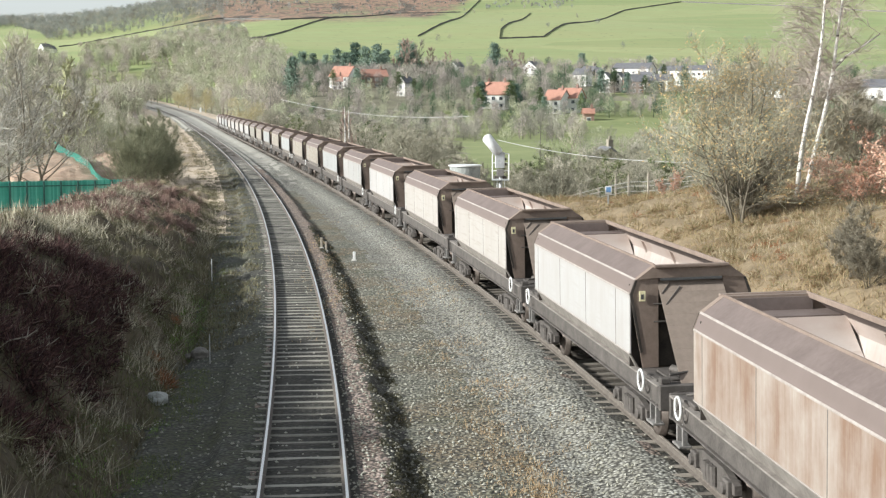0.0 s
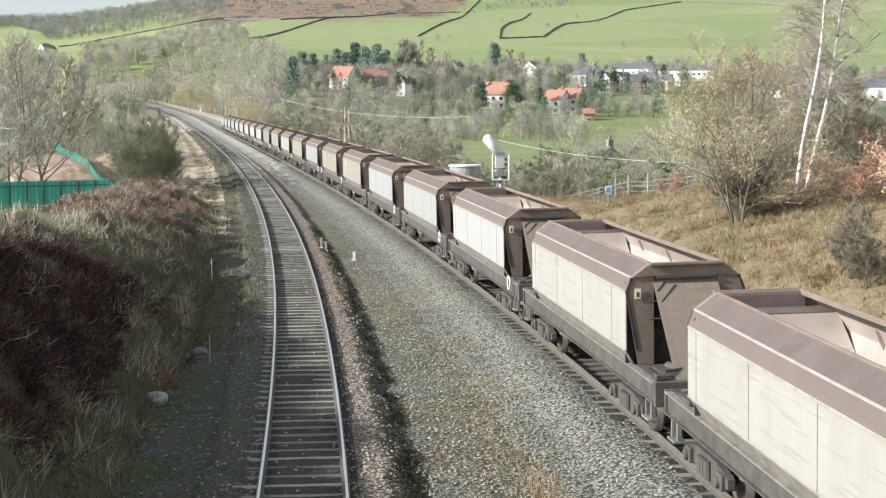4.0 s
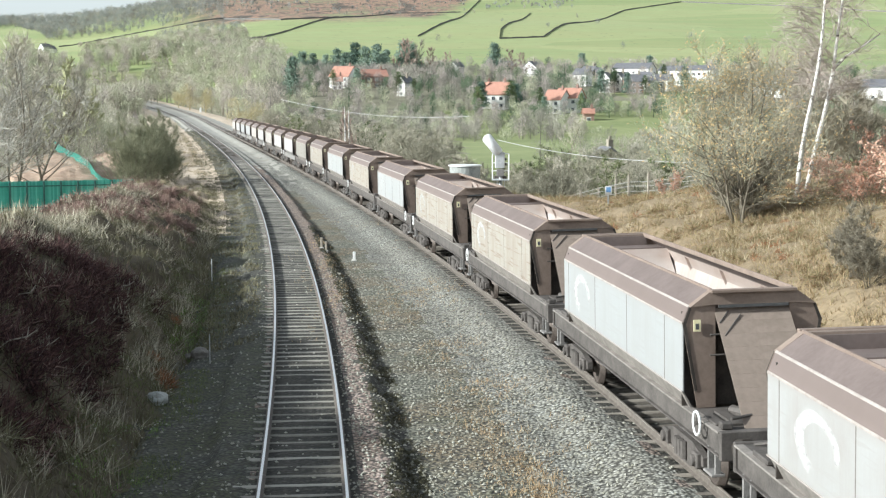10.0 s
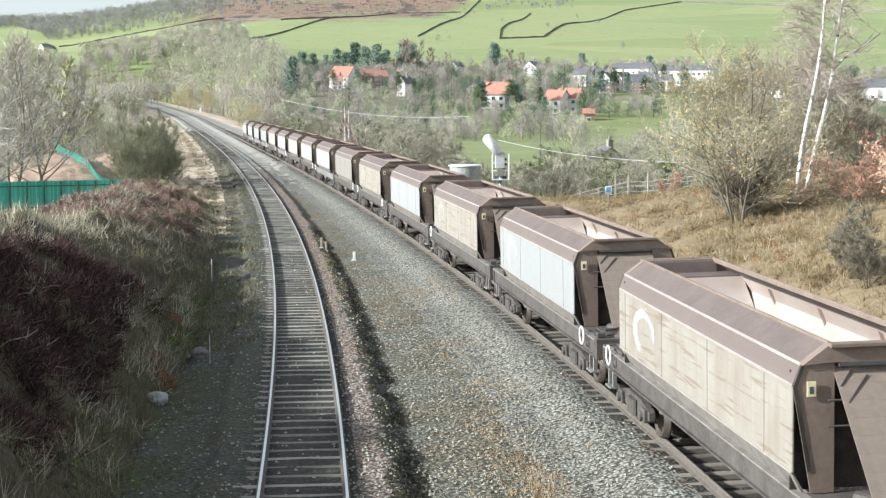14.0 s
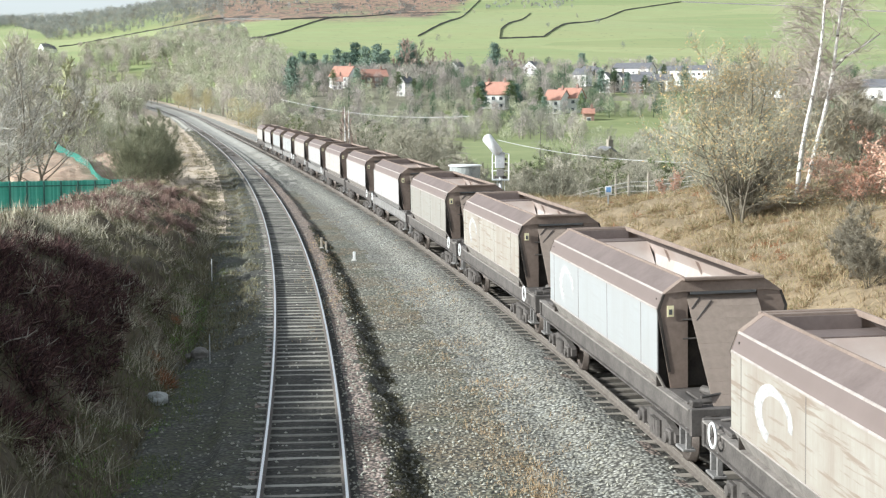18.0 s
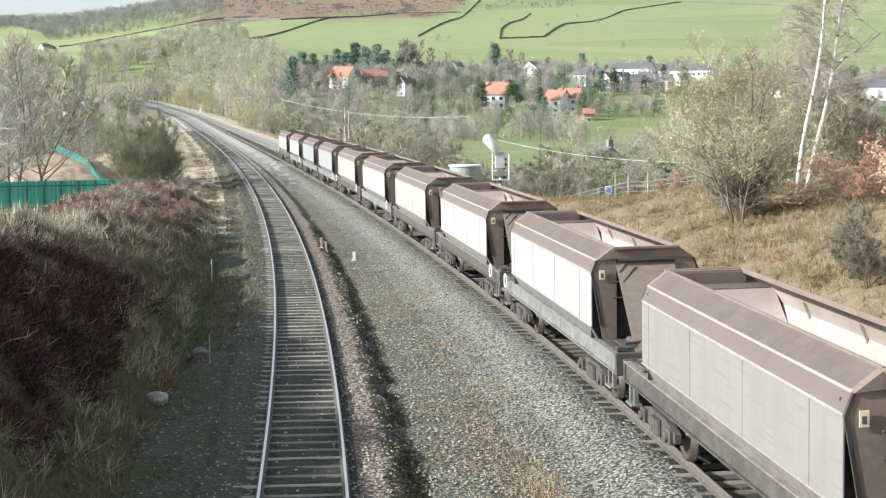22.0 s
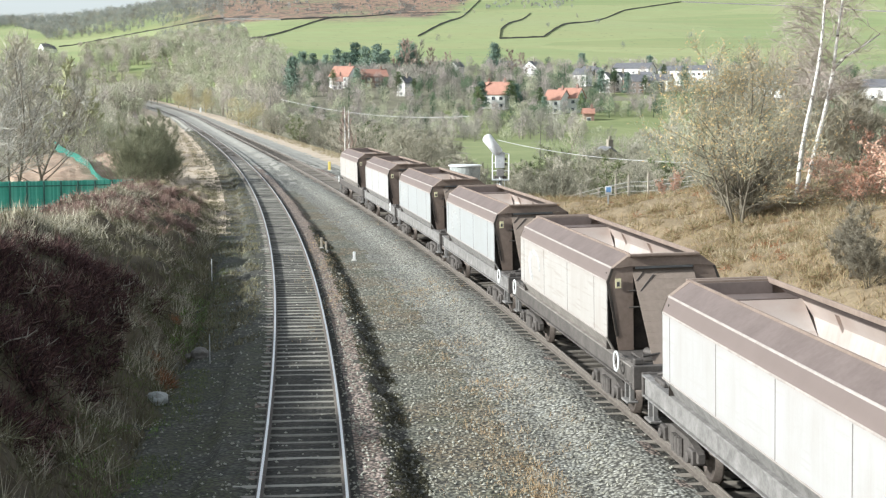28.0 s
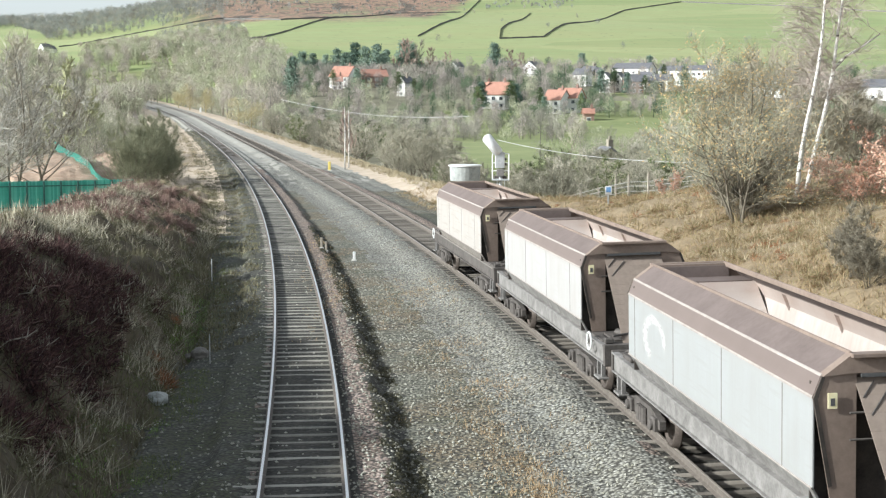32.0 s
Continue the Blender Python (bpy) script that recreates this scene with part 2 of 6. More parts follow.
M["dark_twig"] = simple("dark_brown_twigs", (0.17, 0.15, 0.11), (0.38, 0.34, 0.255), 0.7, 0.95, per="rand")
M["bush_twig"] = simple("dark_olive_twigs", (0.16, 0.165, 0.1), (0.37, 0.365, 0.24), 0.9, 0.95, per="rand")
M["hazel_twig"] = simple("olive_hazel_twigs", (0.2, 0.198, 0.14), (0.41, 0.395, 0.285), 0.9, 0.95, per="rand")
M["scrub_twig"] = simple("grey_olive_scrub_twigs", (0.22, 0.21, 0.155), (0.45, 0.425, 0.325), 0.7, 0.95, per="rand")
M["edge_line"] = simple("worn_pale_edge", (0.26, 0.225, 0.2), (0.44, 0.4, 0.365), 3.0, 0.7)
M["birch_twig"] = simple("purplish_birch_twigs", (0.27, 0.23, 0.195), (0.49, 0.42, 0.365), 0.7, 0.95, per="rand")
M["twig_red"] = simple("reddish_twigs", (0.26, 0.195, 0.16), (0.46, 0.36, 0.3), 0.7, 0.95, per="rand")
M["twig_green"] = simple("mossy_green_twigs", (0.2, 0.215, 0.11), (0.41, 0.41, 0.24), 0.7, 0.95, per="rand")
M["willow"] = simple("yellow_willow_twigs", (0.42, 0.37, 0.2), (0.64, 0.58, 0.34), 0.7, 0.95, per="rand")
M["ivy"] = simple("evergreen_leaves", (0.045, 0.075, 0.03), (0.13, 0.17, 0.065), 0.9, 0.8, per="rand")
# Needles paled a little: distance haze put into the colour.
M["pine"] = simple("pine_needles", (0.1, 0.155, 0.12), (0.25, 0.325, 0.25), 0.8, 0.9, per="rand")
M["beech"] = simple("russet_leaves", (0.46, 0.24, 0.16), (0.72, 0.46, 0.34), 2.0, 0.8, per="rand")
M["hawthorn"] = simple("yellow_green_leaves", (0.36, 0.26, 0.1), (0.66, 0.46, 0.22), 2.0, 0.8, per="rand")


def birch_material():
    n = Nodes("silver_birch_bark")
    bands = n.noise(1.0, 4.0, 0.7, n.scaled((3.0, 3.0, 7.0)))
    f = n.ramp(bands, [(0.54, (0, 0, 0)), (0.62, (1, 1, 1))])
    low = n.math("MULTIPLY", n.math("SUBTRACT", 1.2, n.xyz()[2]), 0.5, clamp=True)
    return n.done(n.mix(n.math("MAXIMUM", f, n.math("MULTIPLY", low, 0.6)), (0.78, 0.75, 0.7), (0.1, 0.085, 0.07)), 0.8, 0, bands, 0.3, 0.02)


M["birch"] = birch_material()


def blades_material(name, tones):
    n = Nodes(name)
    c = n.ramp(n.math("ADD", n.math("MULTIPLY", n.island(), 0.6), n.math("MULTIPLY", n.noise(0.5, 4.0), 0.45)), [(i / (len(tones) - 1), t) for i, t in enumerate(tones)])
    return n.done(c, 0.95)


M["dry_blades"] = blades_material("dry_grass_blades", [(0.16, 0.13, 0.075), (0.3, 0.25, 0.15), (0.42, 0.36, 0.24), (0.56, 0.49, 0.35)])
# Bank blades: tones darkened to deepen the shade of the cutting side.
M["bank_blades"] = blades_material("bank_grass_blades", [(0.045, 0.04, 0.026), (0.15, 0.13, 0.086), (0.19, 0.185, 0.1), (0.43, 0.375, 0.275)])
M["pale_straw"] = blades_material("pale_crest_straw", [(0.22, 0.2, 0.14), (0.42, 0.38, 0.28), (0.62, 0.57, 0.45), (0.34, 0.33, 0.2)])
M["slope_blades"] = blades_material("matted_slope_grass", [(0.15, 0.1, 0.058), (0.29, 0.21, 0.12), (0.4, 0.295, 0.175), (0.26, 0.225, 0.11), (0.54, 0.425, 0.27)])
M["bramble"] = blades_material("brown_bramble", [(0.13, 0.08, 0.045), (0.28, 0.18, 0.1), (0.2, 0.19, 0.09), (0.44, 0.29, 0.18)])
M["weed_blades"] = blades_material("dead_weed_blades", [(0.22, 0.14, 0.075), (0.38, 0.265, 0.15), (0.5, 0.37, 0.22), (0.29, 0.26, 0.15)])
M["dark_moss"] = blades_material("dark_moss_and_weeds", [(0.04, 0.042, 0.025), (0.085, 0.082, 0.05), (0.15, 0.13, 0.085)])
M["fern"] = blades_material("rusty_dead_fern", [(0.16, 0.07, 0.035), (0.3, 0.14, 0.07), (0.42, 0.24, 0.13)])
M["cess_blades"] = blades_material("green_cess_grass", [(0.08, 0.1, 0.035), (0.15, 0.19, 0.06), (0.24, 0.24, 0.12)])
M["moss_blades"] = blades_material("bright_green_moss", [(0.1, 0.16, 0.04), (0.19, 0.29, 0.08), (0.27, 0.37, 0.12)])
M["crest_heather"] = blades_material("reddish_heather", [(0.1, 0.065, 0.06), (0.21, 0.13, 0.115), (0.32, 0.22, 0.18), (0.48, 0.38, 0.28)])
# Near-black tones stand in for shaded gaps and undersides of the growth.
M["heather"] = blades_material("shaded_dead_heather", [(0.008, 0.004, 0.005), (0.034, 0.015, 0.015), (0.09, 0.042, 0.038), (0.27, 0.17, 0.14)])
M["loose_stone"] = blades_material("loose_ballast", [(0.18, 0.165, 0.13), (0.29, 0.28, 0.225), (0.38, 0.37, 0.31), (0.52, 0.51, 0.45)])
M["tank"] = simple("mottled_grey_tank", (0.22, 0.235, 0.22), (0.5, 0.52, 0.5), 3.5, 0.8, 0, 0.3, 0.02)
M["stone"] = simple("gritstone", (0.12, 0.11, 0.095), (0.3, 0.28, 0.25), 1.5, 0.95, 0, 0.5, 0.05)
M["pale_rock"] = simple("pale_limestone", (0.3, 0.31, 0.29), (0.55, 0.56, 0.53), 3.0, 0.9, 0, 0.5, 0.04)
M["wall_stone"] = simple("dry_stone_wall", (0.1, 0.097, 0.088), (0.2, 0.19, 0.175), 0.8, 0.95, 0, 0.6, 0.1)
M["render_white"] = simple("white_render", (0.7, 0.68, 0.64), (0.84, 0.83, 0.8), 0.6, 0.85)
M["brick"] = simple("red_brick", (0.22, 0.14, 0.11), (0.34, 0.225, 0.18), 2.0, 0.9)
M["roof_red"] = simple("red_roof_tiles", (0.34, 0.17, 0.125), (0.48, 0.26, 0.19), 1.2, 0.85)
M["roof_slate"] = simple("slate_roof", (0.09, 0.09, 0.1), (0.2, 0.2, 0.21), 1.2, 0.6)
M["house_stone"] = simple("house_gritstone", (0.22, 0.19, 0.15), (0.38, 0.34, 0.28), 1.0, 0.9)
M["glass"] = Nodes("window_glass").done((0.05, 0.06, 0.07), 0.08)
M["galv"] = simple("galvanised_steel", (0.45, 0.46, 0.46), (0.68, 0.69, 0.69), 6.0, 0.5, 0.4)
M["green_steel"] = simple("green_fence_paint", (0.04, 0.31, 0.24), (0.11, 0.46, 0.37), 3.0, 0.55, per="rand")
M["dark_green"] = simple("dark_green_fence_paint", (0.012, 0.07, 0.06), (0.03, 0.13, 0.11), 3.0, 0.6)
M["green_net"] = simple("green_debris_net", (0.015, 0.12, 0.09), (0.045, 0.22, 0.165), 2.5, 0.8)
M["soil"] = simple("bare_brown_soil", (0.3, 0.2, 0.135), (0.58, 0.44, 0.33), 0.9, 0.95, 0, 0.9, 0.2)
M["post"] = simple("weathered_timber", (0.25, 0.22, 0.17), (0.46, 0.42, 0.35), 4.0, 0.9)
M["sign_blue"] = simple("blue_sign_face", (0.12, 0.28, 0.55), (0.2, 0.38, 0.65), 6.0, 0.5)
M["yellow"] = simple("yellow_paint", (0.65, 0.5, 0.1), (0.8, 0.65, 0.2), 6.0, 0.6)
M["cable"] = simple("grey_cable", (0.35, 0.35, 0.34), (0.5, 0.5, 0.49), 3.0, 0.6)
M["concrete"] = simple("pale_concrete", (0.45, 0.44, 0.4), (0.62, 0.6, 0.56), 3.0, 0.9)


# ---- mesh helpers ----
class Geo:
    """Collects vertices and faces of one mesh."""

    def __init__(self):
        self.v, self.f = [], []

    def add(self, verts, faces):
        b = len(self.v)
        self.v.extend(tuple(p) for p in verts)
        self.f.extend(tuple(i + b for i in q) for q in faces)

    def box(self, x0, x1, y0, y1, z0, z1, c=0.0, m=None):
        """A box, its edges chamfered by c."""
        if c <= 0:
            p = [(x, y, z) for x in (x0, x1) for y in (y0, y1) for z in (z0, z1)]
            f = [(0, 1, 3, 2), (4, 6, 7, 5), (0, 4, 5, 1), (2, 3, 7, 6), (0, 2, 6, 4), (1, 5, 7, 3)]
        else:
            bm = bmesh.new()
            bmesh.ops.create_cube(bm, size=1)
            for v in bm.verts:
                v.co = ((x0 + x1) / 2 + v.co.x * (x1 - x0), (y0 + y1) / 2 + v.co.y * (y1 - y0), (z0 + z1) / 2 + v.co.z * (z1 - z0))
            bmesh.ops.bevel(bm, geom=bm.edges[:], offset=c, segments=1, affect="EDGES")
            bm.verts.index_update()
            p = [tuple(v.co) for v in bm.verts]
            f = [tuple(v.index for v in q.verts) for q in bm.faces]
            bm.free()
        if m is not None:
            p = [m @ Vector(q) for q in p]
        self.add(p, f)
        return self

    def tube(self, path, radii, n=6, cap=True):
        """A tube along a path of points."""
        path = [Vector(p) for p in path]
        rings = []
        for i, p in enumerate(path):
            d = (path[min(i + 1, len(path) - 1)] - path[max(i - 1, 0)]).normalized()
            a = d.orthogonal().normalized() if i == 0 else (a - d * a.dot(d)).normalized()
            b = d.cross(a)
            rings.append([p + (a * math.cos(6.28319 * k / n) + b * math.sin(6.28319 * k / n)) * radii[i] for k in range(n)])
        f = [(i * n + k, i * n + (k + 1) % n, (i + 1) * n + (k + 1) % n, (i + 1) * n + k) for i in range(len(path) - 1) for k in range(n)]
        if cap:
            f += [tuple(range(n - 1, -1, -1)), tuple((len(path) - 1) * n + k for k in range(n))]
        self.add([q for r in rings for q in r], f)
        return self

    def prism(self, outline, y0, y1, axis="y"):
        """An outline of (a, b) pairs drawn out along an axis."""
        n = len(outline)
        put = {"y": lambda a, b, t: (a, t, b), "x": lambda a, b, t: (t, a, b), "z": lambda a, b, t: (a, b, t)}[axis]
        p = [put(a, b, y0) for a, b in outline] + [put(a, b, y1) for a, b in outline]
        f = [tuple(range(n - 1, -1, -1)), tuple(range(n, 2 * n))] + [(i, (i + 1) % n, n + (i + 1) % n, n + i) for i in range(n)]
        self.add(p, f)
        return self

    def lathe(self, profile, n=20, m=None):
        """A profile of (x along the axis, radius) turned about the x axis."""
        p = [(x, r * math.cos(6.28319 * k / n), r * math.sin(6.28319 * k / n)) for x, r in profile for k in range(n)]
        f = [(i * n + k, i * n + (k + 1) % n, (i + 1) * n + (k + 1) % n, (i + 1) * n + k) for i in range(len(profile) - 1) for k in range(n)]
        f += [tuple(range(n - 1, -1, -1)), tuple((len(profile) - 1) * n + k for k in range(n))]
        self.add([m @ Vector(q) for q in p] if m is not None else p, f)
        return self

    def mesh(self, name, mat, smooth=False):
        me = bpy.data.meshes.new(name)
        me.from_pydata(self.v, [], self.f)
        me.materials.append(mat)
        bm = bmesh.new()
        bm.from_mesh(me)
        if len(bm.faces) < 4000:
            bmesh.ops.recalc_face_normals(bm, faces=bm.faces)
            bm.to_mesh(me)
        bm.free()
        if smooth:
            me.polygons.foreach_set("use_smooth", [True] * len(me.polygons))
        return me


def raw_mesh(name, v, f, mat, smooth=False):
    me = bpy.data.meshes.new(name)
    me.from_pydata(v, [], f)
    me.materials.append(mat)
    if smooth:
        me.polygons.foreach_set("use_smooth", [True] * len(me.polygons))
    return me


def part(name, mesh, parent, label="", m=None):
    ob = new(name, mesh)
    ob.parent = parent
    if m is not None:
        ob.matrix_basis = m
    return tagged(ob, label)


def thing(name, label, category, m=None, group="", kind="", mesh=None):
    ob = new(name, mesh)
    if m is not None:
        ob.matrix_basis = m
    return tagged(ob, label, category, group, kind)


# ---- the plan: two tracks and the land ----
def bend(p, d):
    a, b, c, s = p
    d = np.asarray(d, float)
    e = np.exp(-np.maximum(d, 0) / s)
    return a + b * d + np.where(d > 0, c * (d - s * (1 - e)), 0) - 1.3e-4 * np.maximum(d - 450, 0) ** 2


def bend_slope(p, d):
    a, b, c, s = p
    d = np.asarray(d, float)
    return b + np.where(d > 0, c * (1 - np.exp(-np.maximum(d, 0) / s)), 0) - 2.6e-4 * np.maximum(d - 450, 0)


def climb(d):
    """The line rises gently far off."""
    return 2.6e-5 * np.clip(np.asarray(d, float) - 380, 0, 900) ** 2


LEFT = (-0.755, -0.0458, -0.1573, 78.0)
RIGHT = (7.596, -0.05415, -0.13993, 49.653)
CANT = 1.2


def smooth(t):
    t = np.clip(t, 0, 1)
    return t * t * (3 - 2 * t)


def wave(x, y, s, k=0.0):
    """A cheap smooth relief between -1 and 1."""
    return (np.sin(x / s + k) * np.cos(y / s * 1.31 + 1.7 * k) + np.sin((x + y) / s * 0.77 + 2.1 + k) + np.cos((x - 1.6 * y) / s * 0.53 + k * 3)) / 3


def grain(x, y, s, k=0):
    """Smooth random relief between 0 and 1, about s metres across."""
    x, y = np.asarray(x, float) / s + 17.3 * k, np.asarray(y, float) / s - 9.1 * k
    i, j = np.floor(x), np.floor(y)
    u, v = smooth(x - i), smooth(y - j)

    def lot(p, q):
        r = np.sin(p * 127.1 + q * 311.7 + k * 74.7) * 43758.5453
        return r - np.floor(r)

    return (lot(i, j) * (1 - u) + lot(i + 1, j) * u) * (1 - v) + (lot(i, j + 1) * (1 - u) + lot(i + 1, j + 1) * u) * v


def land(x, d):
    """The height of the ground at x, d."""
    x, d = np.asarray(x, float), np.asarray(d, float)
    o, r = x - bend(LEFT, d), x - bend(RIGHT, d)
    edge = 0.1 * wave(x, d, 0.9) + 0.3 * (grain(x, d, 1.1, 5) - 0.5)
    bed = -0.40 + 0.22 * np.maximum(smooth((2.0 + edge - np.abs(o)) / 0.28), smooth((2.6 - np.abs(r)) / 0.9))
    bed = bed + 0.006 * ((np.abs(o) < 0.7) | (np.abs(r) < 0.7)) + 0.035 * ((o > 0.84) & (o < 1.7)) + 0.028 * smooth((-1.0 - o) / 0.08) * smooth((o + 1.8) / 0.3) + 0.02 * ((r > 0.84) & (r < 1.5)) - 0.02 * smooth((r + 1.24) / 0.06) * (r < -0.8) + 0.025 * smooth((r + 1.75) / 0.2) * smooth((-1.16 - r) / 0.08)
    bed = bed - 0.085 * smooth((r + 0.82) / 0.12) * smooth((1.55 - r) / 0.2)
    z = bed + 0.04 * wave(x, d, 2.3) * smooth((np.abs(r) - 1.3) / 0.5) * smooth((np.abs(o) - 1.3) / 0.5)
    lift = climb(d)
    # cutting side beside the left track
    e = -o - 3.3
    hb = np.interp(d, [0, 30, 45, 60, 75, 90, 105, 120, 150], [4.2, 3.7, 2.9, 2.0, 1.4, 0.8, 0.1, -0.4, -0.5])
    crest = hb + 0.5 * (grain(x, d, 3.0, 1) - 0.5) + 0.4 * (grain(x, d, 1.2, 2) - 0.5)
    far_left = np.interp(d, [45, 60, 75, 105, 200, 400], [2.4, 0.6, -0.6, -1.5, -1.8, -1.0])
    side = -0.5 + (crest + 0.5) * smooth(e / 6.0) ** 0.66
    side = side + (np.minimum(far_left, crest) - crest) * smooth((e - 5.5) / 5)
    side = side - 0.75 * smooth((e - 4.4) / 1.6) * smooth((66 - d) / 7) * smooth((d - 30) / 8)
    side = side + (1.15 * (grain(x, d, 1.4, 21) - 0.5) + 0.55 * (grain(x, d, 0.6, 22) - 0.5)) * smooth(e / 1.5) * (d < 130)
    z = np.where(e > 0, side, z)
    z = z - 0.28 * np.exp(-((o + 3.15) / 0.2) ** 2) * smooth((d - 36) / 4) * smooth((70 - d) / 8)
    # slope beside the right track, then the valley
    q = r - 3.6
    hr = np.interp(d, [0, 30, 60, 80, 105, 140, 180], [2.2, 1.7, 1.3, 1.0, 0.3, -0.2, -0.3])
    rise = hr + 0.2 * np.clip(q - 5, 0, 14) * np.interp(d, [70, 86], [1, 0]) + 0.4 * (grain(x, d, 3.2, 3) - 0.5)
    slope = -0.5 + (rise + 0.5) * smooth(q / 5.5)
    fall = smooth((d - np.interp(x, [0, 8, 16, 40], [76, 80, 92, 110])) / 30) * smooth((q - 3) / 12)
    slope = slope + (-3.2 - slope) * fall
    z = np.where(q > 0, slope, z)
    # hillside beyond the village
    az = x / np.maximum(d, 1)
    k = np.interp(az, [-0.5, -0.306, -0.255, -0.22, -0.19, -0.165, -0.12, 0.35, 0.6], [0.6, 0.72, 0.75, 0.82, 0.89, 0.96, 1.0, 1.0, 0.9])
    hill = np.interp(d, [380, 420, 460, 520, 600, 800, 1000, 1300, 1700, 2200, 2700, 3600], [-3, -1.0, 2.5, 8, 12.5, 21, 34, 63, 104, 165, 205, 230])
    hill = hill * np.where(hill > 0, k, 1) + np.interp(d, [500, 900, 1500], [0, 1.2, 5]) * wave(x, d, 95.0)
    t = smooth((d - 330) / 90)
    near_track = smooth((np.minimum(np.abs(o), np.abs(r)) - 6) / np.where(o < 0, np.interp(d, [400, 900], [60, 240]), np.interp(d, [400, 900], [20, 60])))
    near_track = np.maximum(near_track, smooth((d - 930) / 160))
    z = z + lift
    return z + (hill - z) * t * near_track


def h(x, d):
    return float(land(x, d))


def build_ground():
    dn = np.concatenate([np.linspace(-420, -20, 11), np.linspace(-5, 12, 5), np.arange(13.0, 110, 0.6), np.arange(110, 300, 2.6), np.geomspace(300, 4600, 80)])
    on = np.concatenate([-np.geomspace(4200, 22, 34), np.arange(-20, -5, 0.55), np.arange(-5, -2.2, 0.26), np.arange(-2.2, 2.5, 0.11), np.arange(2.5, 13, 0.26), np.arange(13, 32, 0.6), np.geomspace(33, 4200, 38)])
    dd, oo = np.meshgrid(dn, on, indexing="ij")
    xx = bend(LEFT, dd) + oo
    zz = land(xx, dd)
    rr = xx - bend(RIGHT, dd)
    rough = np.array([noise.noise((x * 0.9, y * 0.9, 0)) + 0.5 * noise.noise((x * 2.3, y * 2.3, 5)) for x, y in zip(xx.ravel(), dd.ravel())]).reshape(zz.shape)
    off_bed = np.maximum(smooth((-oo - 3.4) / 1.5), smooth((rr - 3.8) / 1.5))
    zz = zz + rough * 0.2 * off_bed * (dd < 130) + rough * 0.025
    n, m = zz.shape
    v = np.stack([xx, dd, zz], -1).reshape(-1, 3)
    i = np.arange(n * m).reshape(n, m)
    f = np.stack([i[:-1, :-1], i[:-1, 1:], i[1:, 1:], i[1:, :-1]], -1).reshape(-1, 4)
    me = bpy.data.meshes.new("ground")
    me.from_pydata(v.tolist(), [], f.tolist())
    names = ["ballast", "track_ballast", "cess", "bank", "dry", "wood_floor", "field", "meadow", "four_foot", "clean_ballast", "verge", "far_ballast", "ditch", "far_bed"]
    for k in names:
        me.materials.append(M[k])
    jit = rough * 0.35
    oc, rc = (oo + jit)[:-1, :-1], (rr + jit)[:-1, :-1]
    dc, xc = dd[:-1, :-1], xx[:-1, :-1]
    s = np.zeros(oc.shape, int)
    s[(oc > -1.9) & (oc < 1.75)] = 1
    s[(rc > -1.7) & (rc < 1.9)] = 1
    s[(rc > -3.6) & (rc <= -1.15)] = 9
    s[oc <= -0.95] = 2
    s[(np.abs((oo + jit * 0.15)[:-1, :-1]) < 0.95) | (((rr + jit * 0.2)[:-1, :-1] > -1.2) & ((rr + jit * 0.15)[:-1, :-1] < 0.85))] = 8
    # strip where the shoulder's shadow is put into the stone colour
    s[(oc > 1.5) & (oc < 2.15) & (dc < 78)] = 12
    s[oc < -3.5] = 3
    s[rc > np.where(dc > 90, 4.8, 3.4)] = 4
    s[(rc > 1.9) & (rc <= 3.4)] = 2
    s[(rc > 1.9) & (rc <= 4.8) & (dc > 90)] = 0
    s[(rc > 4.8) & (rc <= 11) & (dc > 100)] = 10
    s[(oc < -1.9) & (oc > -4.6) & (dc > 85)] = 0
    s[(oc < -3.0) & (oc > -4.6) & (dc > 76)] = 10
    s[(oc < -4.2) & (dc > 88) & (dc < 900)] = 10
    s[(oc < -12) & (dc > 100)] = 5
    s[(rc > 11) & (dc > 100)] = 5
    s[(rc > 14) & (dc > 150) & (xc / dc > -0.002)] = 7
    s[(rc > 14) & (dc > 470) & (dc < 760)] = 5
    s[(rc > 14) & (dc > 440) & (dc < 540) & (xc / dc > 0.1) & (xc / dc < 0.175)] = 7
    s[(np.minimum(np.abs(oc), np.abs(rc)) > 12) & (dc > 560) & (oc < 0)] = 5
    s[(np.minimum(np.abs(oc), np.abs(rc)) > 30) & (dc > 760)] = 6
    s[(dc > 860) & (np.minimum(np.abs(oc), np.abs(rc)) > 14)] = 6
    s[dc > 960] = 6
    s[(s == 8) & (dc > 150)] = 13
    # far bed switched to paler stone for its sunlit look
    s[(s == 1) & (dc > 150)] = 9
    s[(s == 0) & (dc > 110) & (oc > 1.0)] = 9
    s[np.isin(s, (0, 1, 2, 9)) & (dc > np.where(oc > 1.2, 150, 330) + 160 * jit[:-1, :-1])] = 11
    me.polygons.foreach_set("material_index", s.ravel().astype(np.int32))
    me.polygons.foreach_set("use_smooth", [True] * len(me.polygons))
    return thing("ground", "ballast, grassy banks, valley meadow and hillside fields", "ground", kind="structure", mesh=me)


build_ground()


def along(p, d, o):
    """A point o metres to the right of a track's middle, and the track's slope there."""
    m = bend_slope(p, d)
    n = np.sqrt(1 + m * m)
    return bend(p, d) + o / n, d - o * m / n, m


